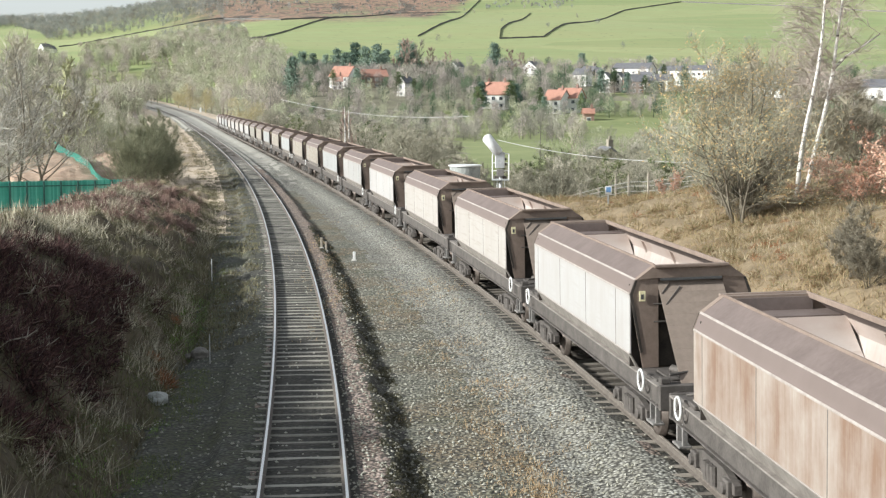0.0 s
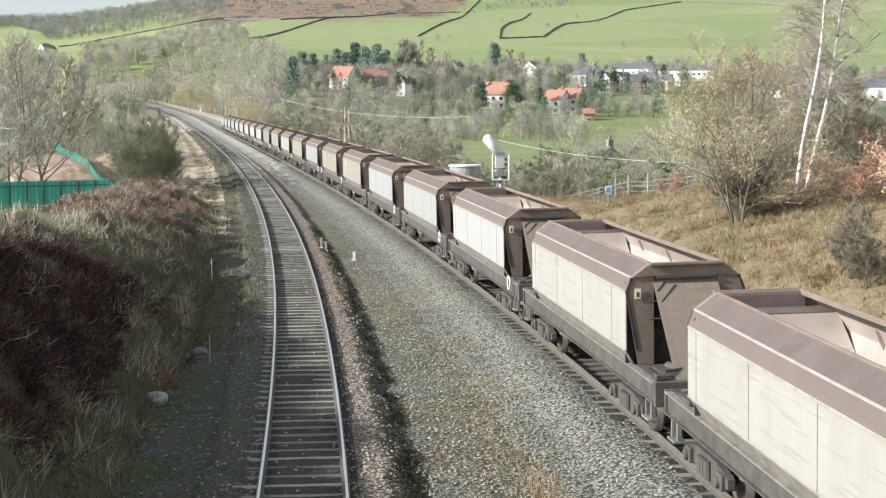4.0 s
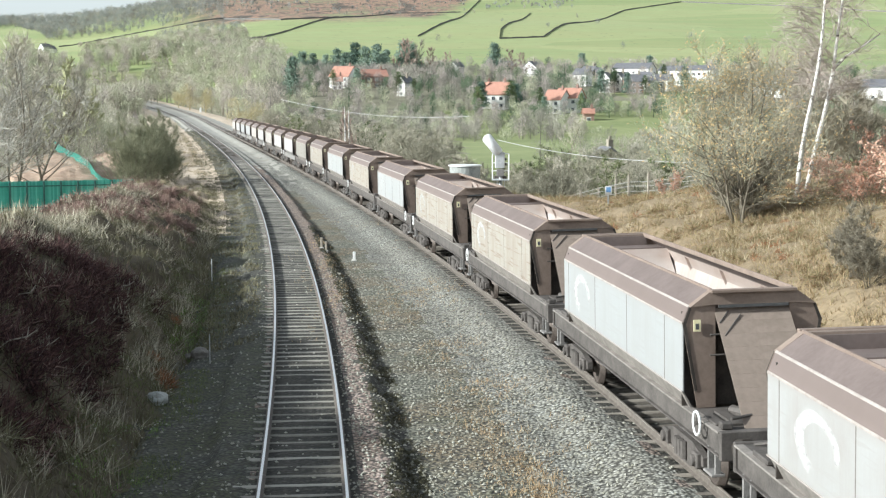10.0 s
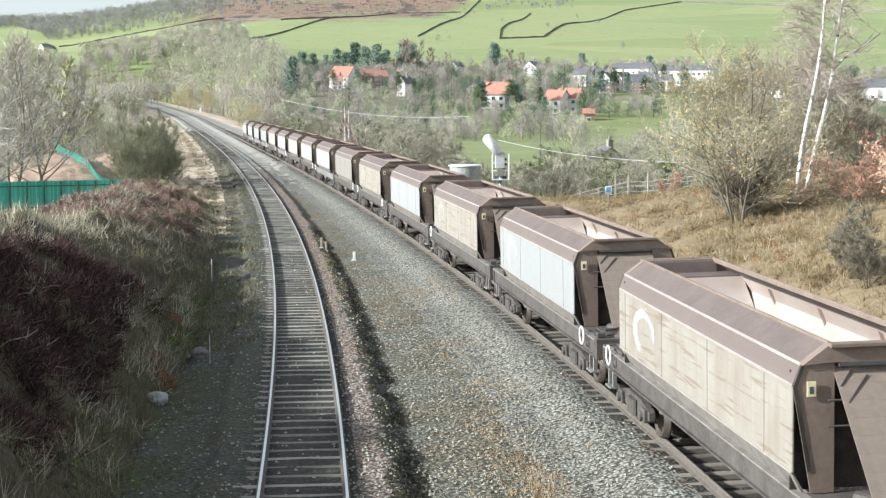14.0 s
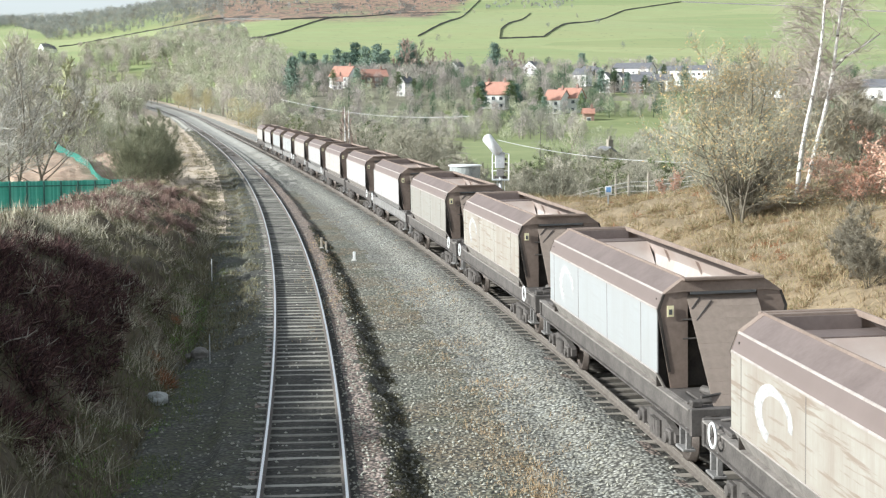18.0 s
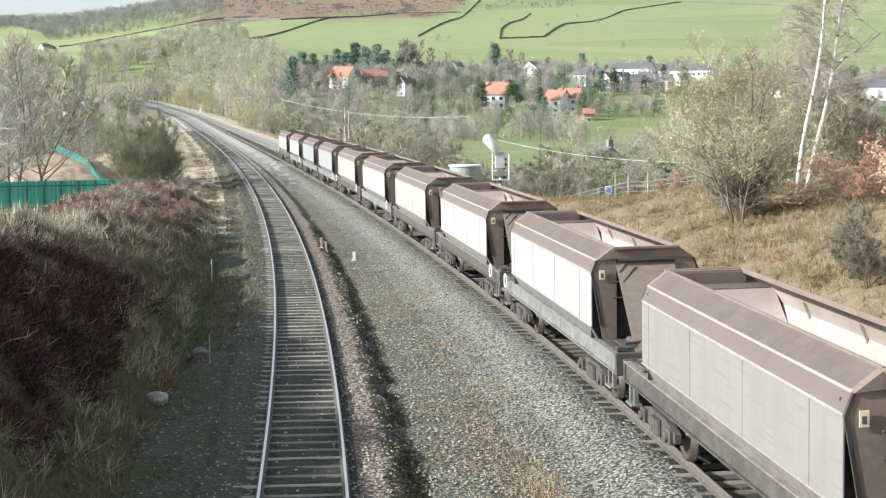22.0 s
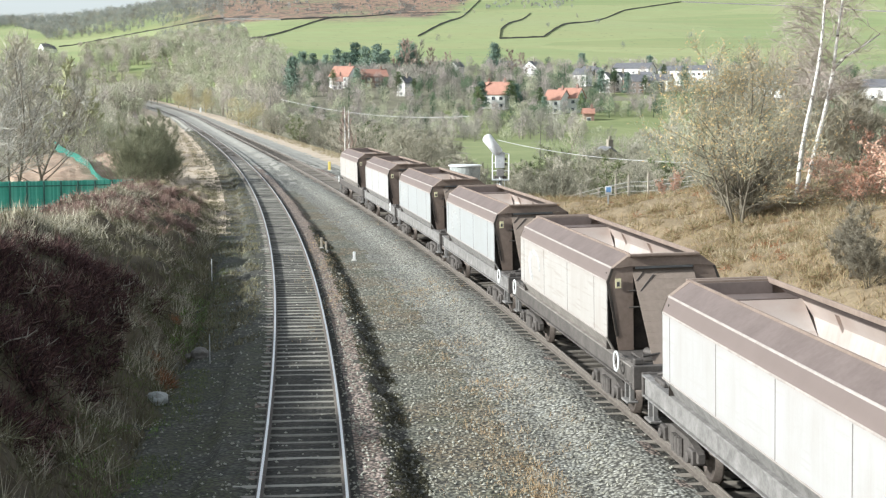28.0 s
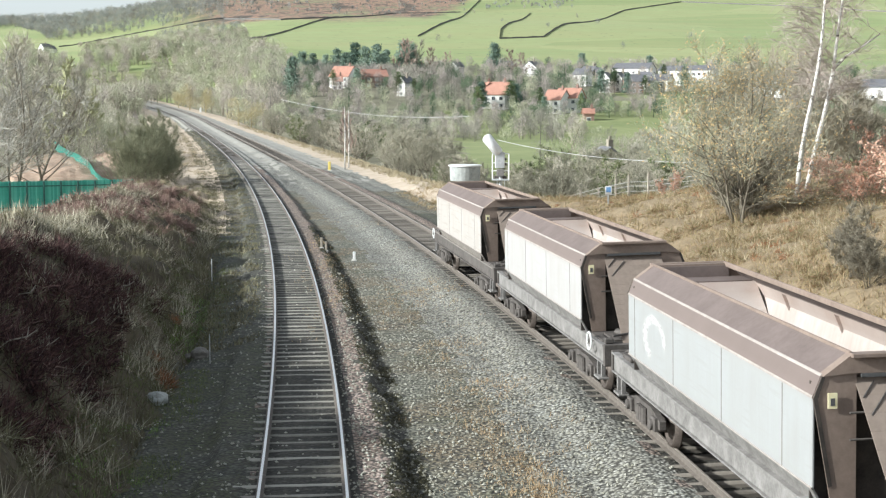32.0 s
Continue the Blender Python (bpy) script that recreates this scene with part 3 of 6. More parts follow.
def build_track(name, label, p, head, cant):
    top = thing(name, label, "railway track")
    d = np.concatenate([np.linspace(-60, 10, 8), np.arange(12, 200, 3.0), np.geomspace(200, 930, 46)])
    section = [(-0.07, -0.165), (0.07, -0.165), (0.07, -0.15), (0.012, -0.13), (0.012, -0.045), (0.036, -0.035), (0.036, -0.004), (-0.036, -0.004), (-0.036, -0.035), (-0.012, -0.045), (-0.012, -0.13), (-0.07, -0.15)]
    for side in (-0.7525, 0.7525):
        for prof, mat, nm in ((section, "rail_side", "rail"), ([(-0.026, -0.004), (0.026, -0.004), (0.022, 0.003), (-0.022, 0.003)], head, "rail_head")):
            k = len(prof)
            v, f = [], []
            for t in d:
                for a, z in prof:
                    x, y, _ = along(p, t, side + a)
                    v.append((float(x), float(y), z + (side + a) * math.tan(radians(cant)) + float(climb(t))))
            for i in range(len(d) - 1):
                f += [(i * k + j, i * k + (j + 1) % k, (i + 1) * k + (j + 1) % k, (i + 1) * k + j) for j in range(k)]
            part(nm, raw_mesh(nm, v, f, M[mat]), top, "running surface of the rail" if nm == "rail_head" else "rusty steel rail")
    return top


track_a = build_track("railway_track", "curving railway track with bright polished rails on sleepers", LEFT, "rail_head", 0.0)
track_b = build_track("railway_track", "railway track with brown rusty rails beneath the train", RIGHT, "dull_head", CANT)


# ---- the train ----
def hopper_shell():
    """Meshes of a wagon, side by side paint apart. x across, y along, z above the rail."""
    g = {}
    E, A, B, C = 5.15, (1.255, 2.80), (1.14, 3.09), (0.75, 3.36)

    def strip(a, b, t):
        nx, nz = (b[1] - a[1]), -(b[0] - a[0])
        k = t / math.hypot(nx, nz)
        return Geo().prism([a, b, (b[0] - nx * k, b[1] - nz * k), (a[0] - nx * k, a[1] - nz * k)], -E, E)

    g["top_strip"] = strip(A, B, 0.03)
    g["roof_panel"] = strip(B, C, 0.03)
    g["coaming"] = Geo().box(0.715, 0.755, -E, E, 3.3, 3.40, 0.008)
    return g


WAGON_MESH = {}


def cached(key, make):
    if key not in WAGON_MESH:
        WAGON_MESH[key] = make()
    return WAGON_MESH[key]


def flip(geo):
    g = Geo()
    g.v, g.f = [(-x, y, z) for x, y, z in geo.v], [tuple(reversed(q)) for q in geo.f]
    return g


def end_post():
    g = Geo().prism([(1.255, 2.80), (1.14, 3.09), (0.67, 3.12), (0.67, 1.3), (1.0, 1.3), (1.05, 1.6)], -5.2, -5.175)
    return g


def wheelset_geo():
    g = Geo().tube([(-1.02, 0, 0), (1.02, 0, 0)], [0.07, 0.07], 8)
    for s in (-1, 1):
        m = Matrix.Diagonal((s, 1, 1, 1))
        g.lathe([(0.62, 0.1), (0.62, 0.19), (0.70, 0.21), (0.695, 0.4), (0.68, 0.495), (0.71, 0.495), (0.72, 0.465), (0.82, 0.455), (0.82, 0.4), (0.78, 0.38), (0.79, 0.2), (0.85, 0.18), (0.85, 0.09)], 22, m)
    return g


def side_frame_geo():
    g = Geo().prism([(-1.25, 0.40), (-1.25, 0.56), (-0.6, 0.70), (0.6, 0.70), (1.25, 0.56), (1.25, 0.40), (0.75, 0.36), (0.45, 0.22), (-0.45, 0.22), (-0.75, 0.36)], 0.97, 1.09, "x")
    for y in (-0.95, 0.95):
        g.box(0.93, 1.17, y - 0.16, y + 0.16, 0.33, 0.60, 0.02)
        g.lathe([(0, 0.11), (0.05, 0.10), (0.05, 0.02)], 10, Matrix.Translation((1.17, y, 0.46)))
    for y in (-0.2, 0, 0.2):
        g.tube([(1.12, y, 0.30), (1.12, y, 0.62)], [0.075, 0.075], 8)
    return g


def wagon(style, ring, wheels, pale, label):
    top = thing("hopper_wagon", label, "railway wagon", group="wagons of the goods train")
    shell = hopper_shell
    E = 5.15
    for s in (1, -1):
        tag = "a" if s > 0 else "b"
        fl = (lambda q: q) if s > 0 else flip

        def side_geo():
            g = Geo().box(1.215, 1.255, -E, E, 1.58, 2.80, 0.012)
            return fl(g).mesh("side_panel", M[style])

        panel = part("side_panel", cached(("side", tag, style), side_geo), top)
        for y in (-4.0, -1.15, 1.75, 4.62):
            part("seam", cached(("seam", tag), lambda: fl(Geo().box(1.25, 1.261, -0.012, 0.012, 1.6, 2.78, 0.003)).mesh("seam", M["seam"])), panel, m=Matrix.Translation((0, y, 0)))
        if ring and s < 0:
            def ring_geo():
                g = Geo()
                n, v, f = 28, [], []
                for k in range(n + 1):
                    a = radians(-72 + 262 * k / n)
                    for rad in (0.3 - 0.04 * math.cos(a), 0.45 + 0.008 * math.sin(5 * a + 1)):
                        v.append((-1.2595, 1.9 * rad * math.cos(a) + 3.1, 2.2 + rad * math.sin(a)))
                for k in range(n):
                    f.append((2 * k, 2 * k + 1, 2 * k + 3, 2 * k + 2))
                g.add(v, f)
                return g.mesh("ring_mark", M["ring"])
            part("ring_mark", cached("ring", ring_geo), panel, "faded pale ring painted on the side")
        part("top_strip", cached(("strip", tag), lambda: fl(shell()["top_strip"]).mesh("top_strip", M["dust_strip"])), top, "brown dust-streaked sloping top strip")
        part("roof_panel", cached(("roof", tag), lambda: fl(shell()["roof_panel"]).mesh("roof_panel", M["dust_roof"])), top, "sloping brown dusty roof panel")
        part("edge_strip", cached(("edge", tag), lambda: fl(Geo().prism([(1.26, 2.785), (1.26, 2.806), (1.25, 2.825), (1.238, 2.825), (1.24, 2.785)], -E, E).prism([(1.148, 3.08), (1.134, 3.106), (1.12, 3.114), (1.12, 3.09)], -E, E)).mesh("edge_strip", M["edge_line"])), top, "worn pale edge of the plates")
        part("lower_bead", cached(("bead", tag), lambda: fl(Geo().box(1.25, 1.272, -E, E, 1.575, 1.6, 0.004)).mesh("lower_bead", M["edge_line"])), top, "thin tan bead below the side")
        part("coaming", cached(("coam", tag), lambda: fl(shell()["coaming"]).mesh("coaming", M["brown_end"])), top)
        part("skirt_plate", cached(("skirt", tag, pale), lambda: fl(Geo().prism([(1.245, 1.585), (1.215, 1.585), (1.05, 1.28), (1.09, 1.28)], -5.1, 5.1)).mesh("skirt_plate", M["frame_pale" if pale else "skirt"])), top, "dusty grey lower plate")

        sole = part("sole_bar", cached(("sole", tag, pale), lambda: fl(Geo().box(1.1, 1.14, -7.0, 7.0, 0.89, 1.255, 0.012)).mesh("sole_bar", M["frame_pale" if pale else "frame_grey"])), top)
        part("flange", cached(("fl1", tag, pale), lambda: fl(Geo().box(1.04, 1.2, -7.0, 7.0, 1.256, 1.29, 0.006)).mesh("flange", M["frame_pale" if pale else "skirt"])), sole)
        part("flange", cached(("fl2", tag, pale), lambda: fl(Geo().box(1.04, 1.19, -7.0, 7.0, 0.86, 0.889, 0.006)).mesh("flange", M["frame_pale" if pale else "frame_grey"])), sole)

        def lining():
            g = Geo()
            g.add([(1.205, -5, 2.82), (1.205, 5, 2.82), (0.85, 5, 1.3), (0.85, -5, 1.3)], [(0, 1, 2, 3)])
            g.add([(1.1, -5, 3.06), (1.1, 5, 3.06), (1.205, 5, 2.8), (1.205, -5, 2.8)], [(0, 1, 2, 3)])
            return fl(g).mesh("hopper_lining", M["inner"])
        part("hopper_lining", cached(("lin", tag), lining), top, "pale dust-covered inside of the hopper")
        for y in (-2.6, 0.0, 2.6):
            part("brace", cached(("brace", tag), lambda: fl(Geo().prism([(1.03, 3.07), (1.12, 3.02), (1.19, 2.82), (1.17, 2.74)], -0.015, 0.015)).mesh("brace", M["inner"])), top, m=Matrix.Translation((0, y, 0)))
    # ends
    for s in (-1, 1):
        turn = pose(0, 0, 0) if s < 0 else pose(0, 0, 0, 0, 0, 180)
        for tag, fl in (("a", lambda q: q), ("b", flip)):
            part("end_post", cached(("post", tag), lambda: fl(end_post()).mesh("end_post", M["brown_end"])), top, "brown end post", turn)

        def beam():
            g = Geo().prism([(1.14, 3.09), (0.75, 3.37), (-0.75, 3.37), (-1.14, 3.09), (-0.8, 3.12), (0.8, 3.12)], -5.24, -5.05)
            g.box(-0.77, 0.77, -5.32, -5.2, 3.33, 3.39, 0.01)
            return g.mesh("top_beam", M["brown_end"])
        part("top_beam", cached("beam", beam), top, "", turn)

        slope = turn @ Matrix.Translation((0, -5.12, 3.04)) @ pose(0, 0, 0, 46.0)
        es = part("end_sheet", cached("sheet", lambda: Geo().box(-0.66, 0.66, -2.5, 0.0, -0.035, 0.0, 0.008).mesh("end_sheet", M["end_sheet"])), top, "sloping grey-brown boarded end sheet", slope)
        if s < 0:
            for k in range(9):
                part("board", cached("board", lambda: Geo().box(-0.68, 0.68, -0.1382, 0.1382, 0.0, 0.01, 0.002).mesh("board", M["end_sheet"])), es, m=Matrix.Translation((0, -0.14 - 0.277 * k, 0.002)))
        # added dark plate: gives the gap beside the sheet its shade
        part("end_backing", cached("backing", lambda: Geo().box(-1.2, 1.2, -4.94, -4.9, 1.29, 2.98).mesh("end_backing", M["under"])), top, "dark plate standing in for the shaded void behind the end posts", turn)

        # black bar paints the shadow in the gap below the beam
        part("end_slot", cached("slot", lambda: Geo().box(-0.63, 0.63, -5.265, -5.235, 3.065, 3.115, 0.004).mesh("end_slot", M["ink"])), top, "black bar drawn as the shadowed gap below the top beam", turn)
        # dark strips paint the shade along the flange of the end plate
        for tag, fl in (("a", lambda q: q), ("b", flip)):
            part("end_rim", cached(("rim", tag), lambda: fl(Geo().prism([(1.258, 2.80), (1.142, 3.094), (1.1, 3.08), (1.2, 2.79), (1.0, 1.62), (1.05, 1.6)], -5.215, -5.19)).mesh("end_rim", M["under"])), top, "dark strip for the shaded flange edge of the end plate", turn)

        def end_brace():
            g = Geo().tube([(-0.64, -5.36, 2.82), (-0.44, -5.2, 3.0)], [0.012, 0.012], 5)
            g.tube([(-0.6, -5.54, 2.62), (-0.24, -5.26, 2.94)], [0.013, 0.013], 5)
            return g.mesh("end_brace", M["frame_grey"])
        part("end_brace", cached("ebrace", end_brace), top, "", turn)
        for z in (2.6, 2.24):
            part("rung", cached("rung", lambda: Geo().tube([(-0.78, -5.26, 0), (-0.42, -5.26, 0)], [0.018, 0.018], 6).mesh("rung", M["frame_grey"])), top, "", turn @ Matrix.Translation((0, 0, z)))
        # added plate: keeps sunlight in the hopper from leaking through the slit
        part("slit_backing", cached("slit", lambda: Geo().box(-0.78, 0.78, -5.04, -5.0, 2.85, 3.33).mesh("slit_backing", M["dust_roof"])), top, "brown plate added behind the top beam to close the slit", turn)
        part("bulkhead", cached("bulk", lambda: Geo().box(-1.1, 1.1, -4.3, -4.25, 1.28, 2.95).mesh("bulkhead", M["brown_end"])), top, "brown inner bulkhead", turn)

        if s > 0:
            part("inner_deck", cached("ideck", lambda: Geo().box(-1.05, 1.05, -5.06, -4.35, 3.08, 3.11, 0.006).mesh("inner_deck", M["dust_roof"])), top, "brown dusty deck inside the end", turn)
            part("slope_sheet", cached("slope_in", lambda: Geo().prism([(-4.36, 3.09), (-4.36, 3.05), (-2.2, 1.45), (-2.2, 1.5)], -1.12, 1.12, "x").mesh("slope_sheet", M["inner"])), top, "pale sloping sheet inside the hopper", turn)

        def deck():
            g = Geo().box(-1.09, 1.09, -7.0, -5.1, 1.235, 1.285, 0.008)
            for x in (-1.0, -0.72):
                g.box(x - 0.1, x + 0.1, -6.6, -5.6, 1.29, 1.33, 0.01)
            g.box(0.85, 1.12, -6.3, -5.6, 1.29, 1.38, 0.02)
            g.tube([(-0.5, -5.6, 1.33), (-0.2, -6.3, 1.33)], [0.09, 0.09], 8)
            return g.mesh("end_deck", M["frame_grey"])
        part("end_deck", cached("deck", deck), top, "grimy end platform", turn)
        for q in (-1, 1):
            part("step", cached(("step", q), lambda: Geo().box(1.1 * q - 0.05, 1.1 * q + 0.05, -6.72, -6.66, 0.5, 0.9, 0.008).box(1.1 * q - 0.05, 1.1 * q + 0.05, -6.34, -6.28, 0.5, 0.9, 0.008).box(1.1 * q - 0.12, 1.1 * q + 0.12, -6.74, -6.26, 0.46, 0.51, 0.01).mesh("step", M["frame_pale"])), top, "worn pale step hanging from the frame", turn)
        part("valve_box", cached("valve", lambda: Geo().box(-1.1, -0.9, -6.9, -6.72, 1.29, 1.41, 0.02).box(-0.3, 0.25, -6.6, -6.2, 1.29, 1.44, 0.03).tube([(-0.9, -6.8, 1.45), (-0.2, -6.5, 1.47), (0.6, -6.6, 1.4), (0.9, -6.9, 1.3)], [0.03, 0.03, 0.03, 0.025], 6).mesh("valve_box", M["frame_grey"])), top, "dusty brake valve and pipe on the end platform", turn)
        hs = part("headstock", cached("head", lambda: Geo().box(-1.18, 1.18, -7.12, -7.0, 0.82, 1.31, 0.015).mesh("headstock", M["frame_grey"])), top, "", turn)
        for x in (-0.865, 0.865):
            part("buffer", cached("buffer", lambda: Geo().lathe([(0, 0.14), (0.16, 0.13), (0.16, 0.09), (0.3, 0.09), (0.3, 0.22), (0.34, 0.215), (0.35, 0.1)], 14, pose(0, 0, 0, 0, 0, -90)).mesh("buffer", M["under"])), hs, "", Matrix.Translation((x, -7.12, 1.05)))
        part("coupling", cached("coup", lambda: Geo().tube([(0, -7.1, 1.0), (0, -7.3, 0.98), (0, -7.44, 0.9)], [0.05, 0.045, 0.04], 6).mesh("coupling", M["under"])), hs)
        pl = part("label_plate", cached("plate", lambda: Geo().box(-1.075, -0.945, -5.245, -5.23, 2.66, 2.87, 0.003).mesh("label_plate", M["plate"])), top, "small cream label plate", turn)
        part("plate_mark", cached("mark", lambda: Geo().box(-1.04, -0.98, -5.25, -5.244, 2.7, 2.8).mesh("plate_mark", M["ink"])), pl)
        # bogie
        bg = part("bogie", cached("bogie", lambda: Geo().box(-0.95, 0.95, -0.22, 0.22, 0.42, 0.72, 0.03).box(-0.5, 0.5, -1.2, -1.1, 0.45, 0.55, 0.01).box(-0.5, 0.5, 1.1, 1.2, 0.45, 0.55, 0.01).mesh("bogie", M["under"])), top, "dark cast-steel bogie", Matrix.Translation((0, 4.6 * s, 0)))
        part("side_frame", cached("sfa", lambda: side_frame_geo().mesh("side_frame", M["frame_grey"])), bg)
        part("side_frame", cached("sfb", lambda: flip(side_frame_geo()).mesh("side_frame", M["frame_grey"])), bg)
        for y in (-0.95, 0.95):
            w = part("wheelset", cached("wheel", lambda: wheelset_geo().mesh("wheelset", M["wheel"], True)), bg)
            w.matrix_parent_inverse = Matrix.Translation((0, y, 0.46))
            WHEELS.append(w)
    # handbrake wheels on the side facing the other track
    for end in wheels:
        s = -1 if end == "n" else 1

        def brake_wheel():
            g, n, m = Geo(), 24, 6
            v, f = [], []
            for k in range(n):
                a = 6.28319 * k / n
                for q in range(m):
                    r = 0.2 + 0.024 * math.cos(6.28319 * q / m)
                    v.append((0.024 * math.sin(6.28319 * q / m), r * math.cos(a), r * math.sin(a)))
            for k in range(n):
                f += [(k * m + q, k * m + (q + 1) % m, (k + 1) % n * m + (q + 1) % m, (k + 1) % n * m + q) for q in range(m)]
            g.add(v, f)
            return g.mesh("brake_wheel", M["white"])
        bw = part("brake_wheel", cached("bwheel", brake_wheel), top, "white handbrake wheel", Matrix.Translation((-1.28, 6.1 * s, 1.24)))
        part("hub", cached("bhub", lambda: Geo().lathe([(-0.03, 0.02), (-0.03, 0.035), (0.03, 0.035), (0.035, 0.015), (0.13, 0.015)], 8).mesh("hub", M["frame_grey"])), bw)
        for k in range(3):
            part("spoke", cached("bspoke", lambda: Geo().tube([(0, 0, 0), (0, 0, 0.19)], [0.011, 0.011], 5).mesh("spoke", M["frame_grey"])), bw, "", pose(0, 0, 0, 120.0 * k))
    for y in (-2.3, 0, 2.3):
        part("discharge_chute", chute_mesh(), top, "", Matrix.Translation((0, y, 0)))
    return top


def chute_mesh():
    def make():
        g = Geo()
        g.add([(-1.1, -1, 1.28), (1.1, -1, 1.28), (1.1, 1, 1.28), (-1.1, 1, 1.28), (-0.5, -0.5, 0.75), (0.5, -0.5, 0.75), (0.5, 0.5, 0.75), (-0.5, 0.5, 0.75)], [(0, 1, 5, 4), (1, 2, 6, 5), (2, 3, 7, 6), (3, 0, 4, 7), (4, 5, 6, 7)])
        return g.mesh("discharge_chute", M["under"])
    return cached("chute", make)


WHEELS = []
CLEAN = ("side_clean", "clean white-sided bogie hopper wagon with brown roof, empty")
WHITE = ("side_white", "bright white bogie hopper wagon with brown roof, empty")
BLUE = ("side_blue", "pale blue-white bogie hopper wagon with brown roof, empty")
CREAM = ("side_cream", "cream-sided dusty bogie hopper wagon with brown roof, empty")
GREY = ("side_grey", "grey-sided grimy bogie hopper wagon with brown roof, empty")
RUST = ("side_rust", "rust-stained white bogie hopper wagon with brown roof, empty")
DIRTY = ("side_dirty", "brown-stained cream bogie hopper wagon with brown roof, empty")
# number in the train, paint, ring mark, brake wheels near and far, pale dusty frame
TRAIN = [
    (-1, RUST, 0, "f", 0), (0, WHITE, 0, "nf", 0), (1, CREAM, 0, "n", 0), (2, CREAM, 0, "", 0), (3, WHITE, 0, "n", 0), (4, CLEAN, 1, "n", 0),
    (5, BLUE, 1, "n", 0), (6, DIRTY, 1, "f", 0), (7, DIRTY, 1, "f", 0), (8, BLUE, 1, "n", 0), (9, DIRTY, 1, "f", 0), (10, BLUE, 1, "", 0),
    (11, DIRTY, 1, "nf", 0), (12, GREY, 0, "n", 0), (13, WHITE, 0, "f", 1), (14, WHITE, 0, "n", 0), (15, CREAM, 0, "", 0), (16, WHITE, 0, "n", 1),
    (17, CREAM, 1, "nf", 0), (18, BLUE, 1, "n", 1), (19, BLUE, 1, "", 1), (20, WHITE, 0, "n", 1), (21, CREAM, 0, "f", 0)]
WAGONS = [(n, wagon(paint[0], ring, ends, pale, paint[1])) for n, paint, ring, ends, pale in TRAIN]

# way along the right track: distance gone at each time
_ds = np.concatenate([np.arange(-400, 0, 5.0), np.arange(0, 460, 0.5)])
_m = bend_slope(RIGHT, (_ds[1:] + _ds[:-1]) / 2)
_arc = np.concatenate([[0], np.cumsum(np.sqrt(1 + _m * _m) * np.diff(_ds))])
_arc = _arc - np.interp(5.0, _ds, _arc)
PITCH, FIRST = 14.894, 24.093


def gone(t):
    return 7.0137 * t + 0.17716 * t * t / 2 - 0.004012 * t ** 3 / 6


def on_track(s):
    d = float(np.interp(s, _arc, _ds))
    return Vector((float(bend(RIGHT, d)), d, 0))


def motions():
    for n, w in WAGONS:
        rows = []
        for k in range(65):
            t = k * 0.5
            s = FIRST + n * PITCH + 5.15 - gone(t)
            a, b = on_track(s - 4.6), on_track(s + 4.6)
            c, d = (a + b) / 2, b - a
            rows.append((t, Matrix.Translation(c) @ pose(0, 0, 0, 0, 0, math.degrees(math.atan2(-d.x, d.y))) @ pose(0, 0, 0, 0, -CANT)))
        walk(w, rows)
    turn = [(k / 30, pose(0, 0, 0, math.degrees(gone(k / 30) / 0.455))) for k in range(961)]
    walk(WHEELS[0], turn)
    act = WHEELS[0].animation_data.action
    for w in WHEELS[1:]:
        w.rotation_mode = "QUATERNION"
        data = w.animation_data_create()
        data.action = act
        data.action_slot = act.slots[0]


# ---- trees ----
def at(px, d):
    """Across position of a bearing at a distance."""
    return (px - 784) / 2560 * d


def quad_strip(g, p, d, ln, w, rng):
    """A thin flat twig."""
    s = Vector((rng.uniform(-1, 1), rng.uniform(-1, 1), rng.uniform(-1, 1))).cross(d)
    if s.length < 1e-4:
        s = Vector((1, 0, 0))
    s = s.normalized() * w
    b = len(g.v)
    e = p + d * ln
    g.v.extend((tuple(p - s), tuple(p + s), tuple(e + s * 0.4), tuple(e - s * 0.4)))
    g.f.append((b, b + 1, b + 2, b + 3))
    return e


def rand_dir(rng, base, spread):
    return (base + Vector((rng.gauss(0, spread), rng.gauss(0, spread), rng.gauss(0, spread)))).normalized()


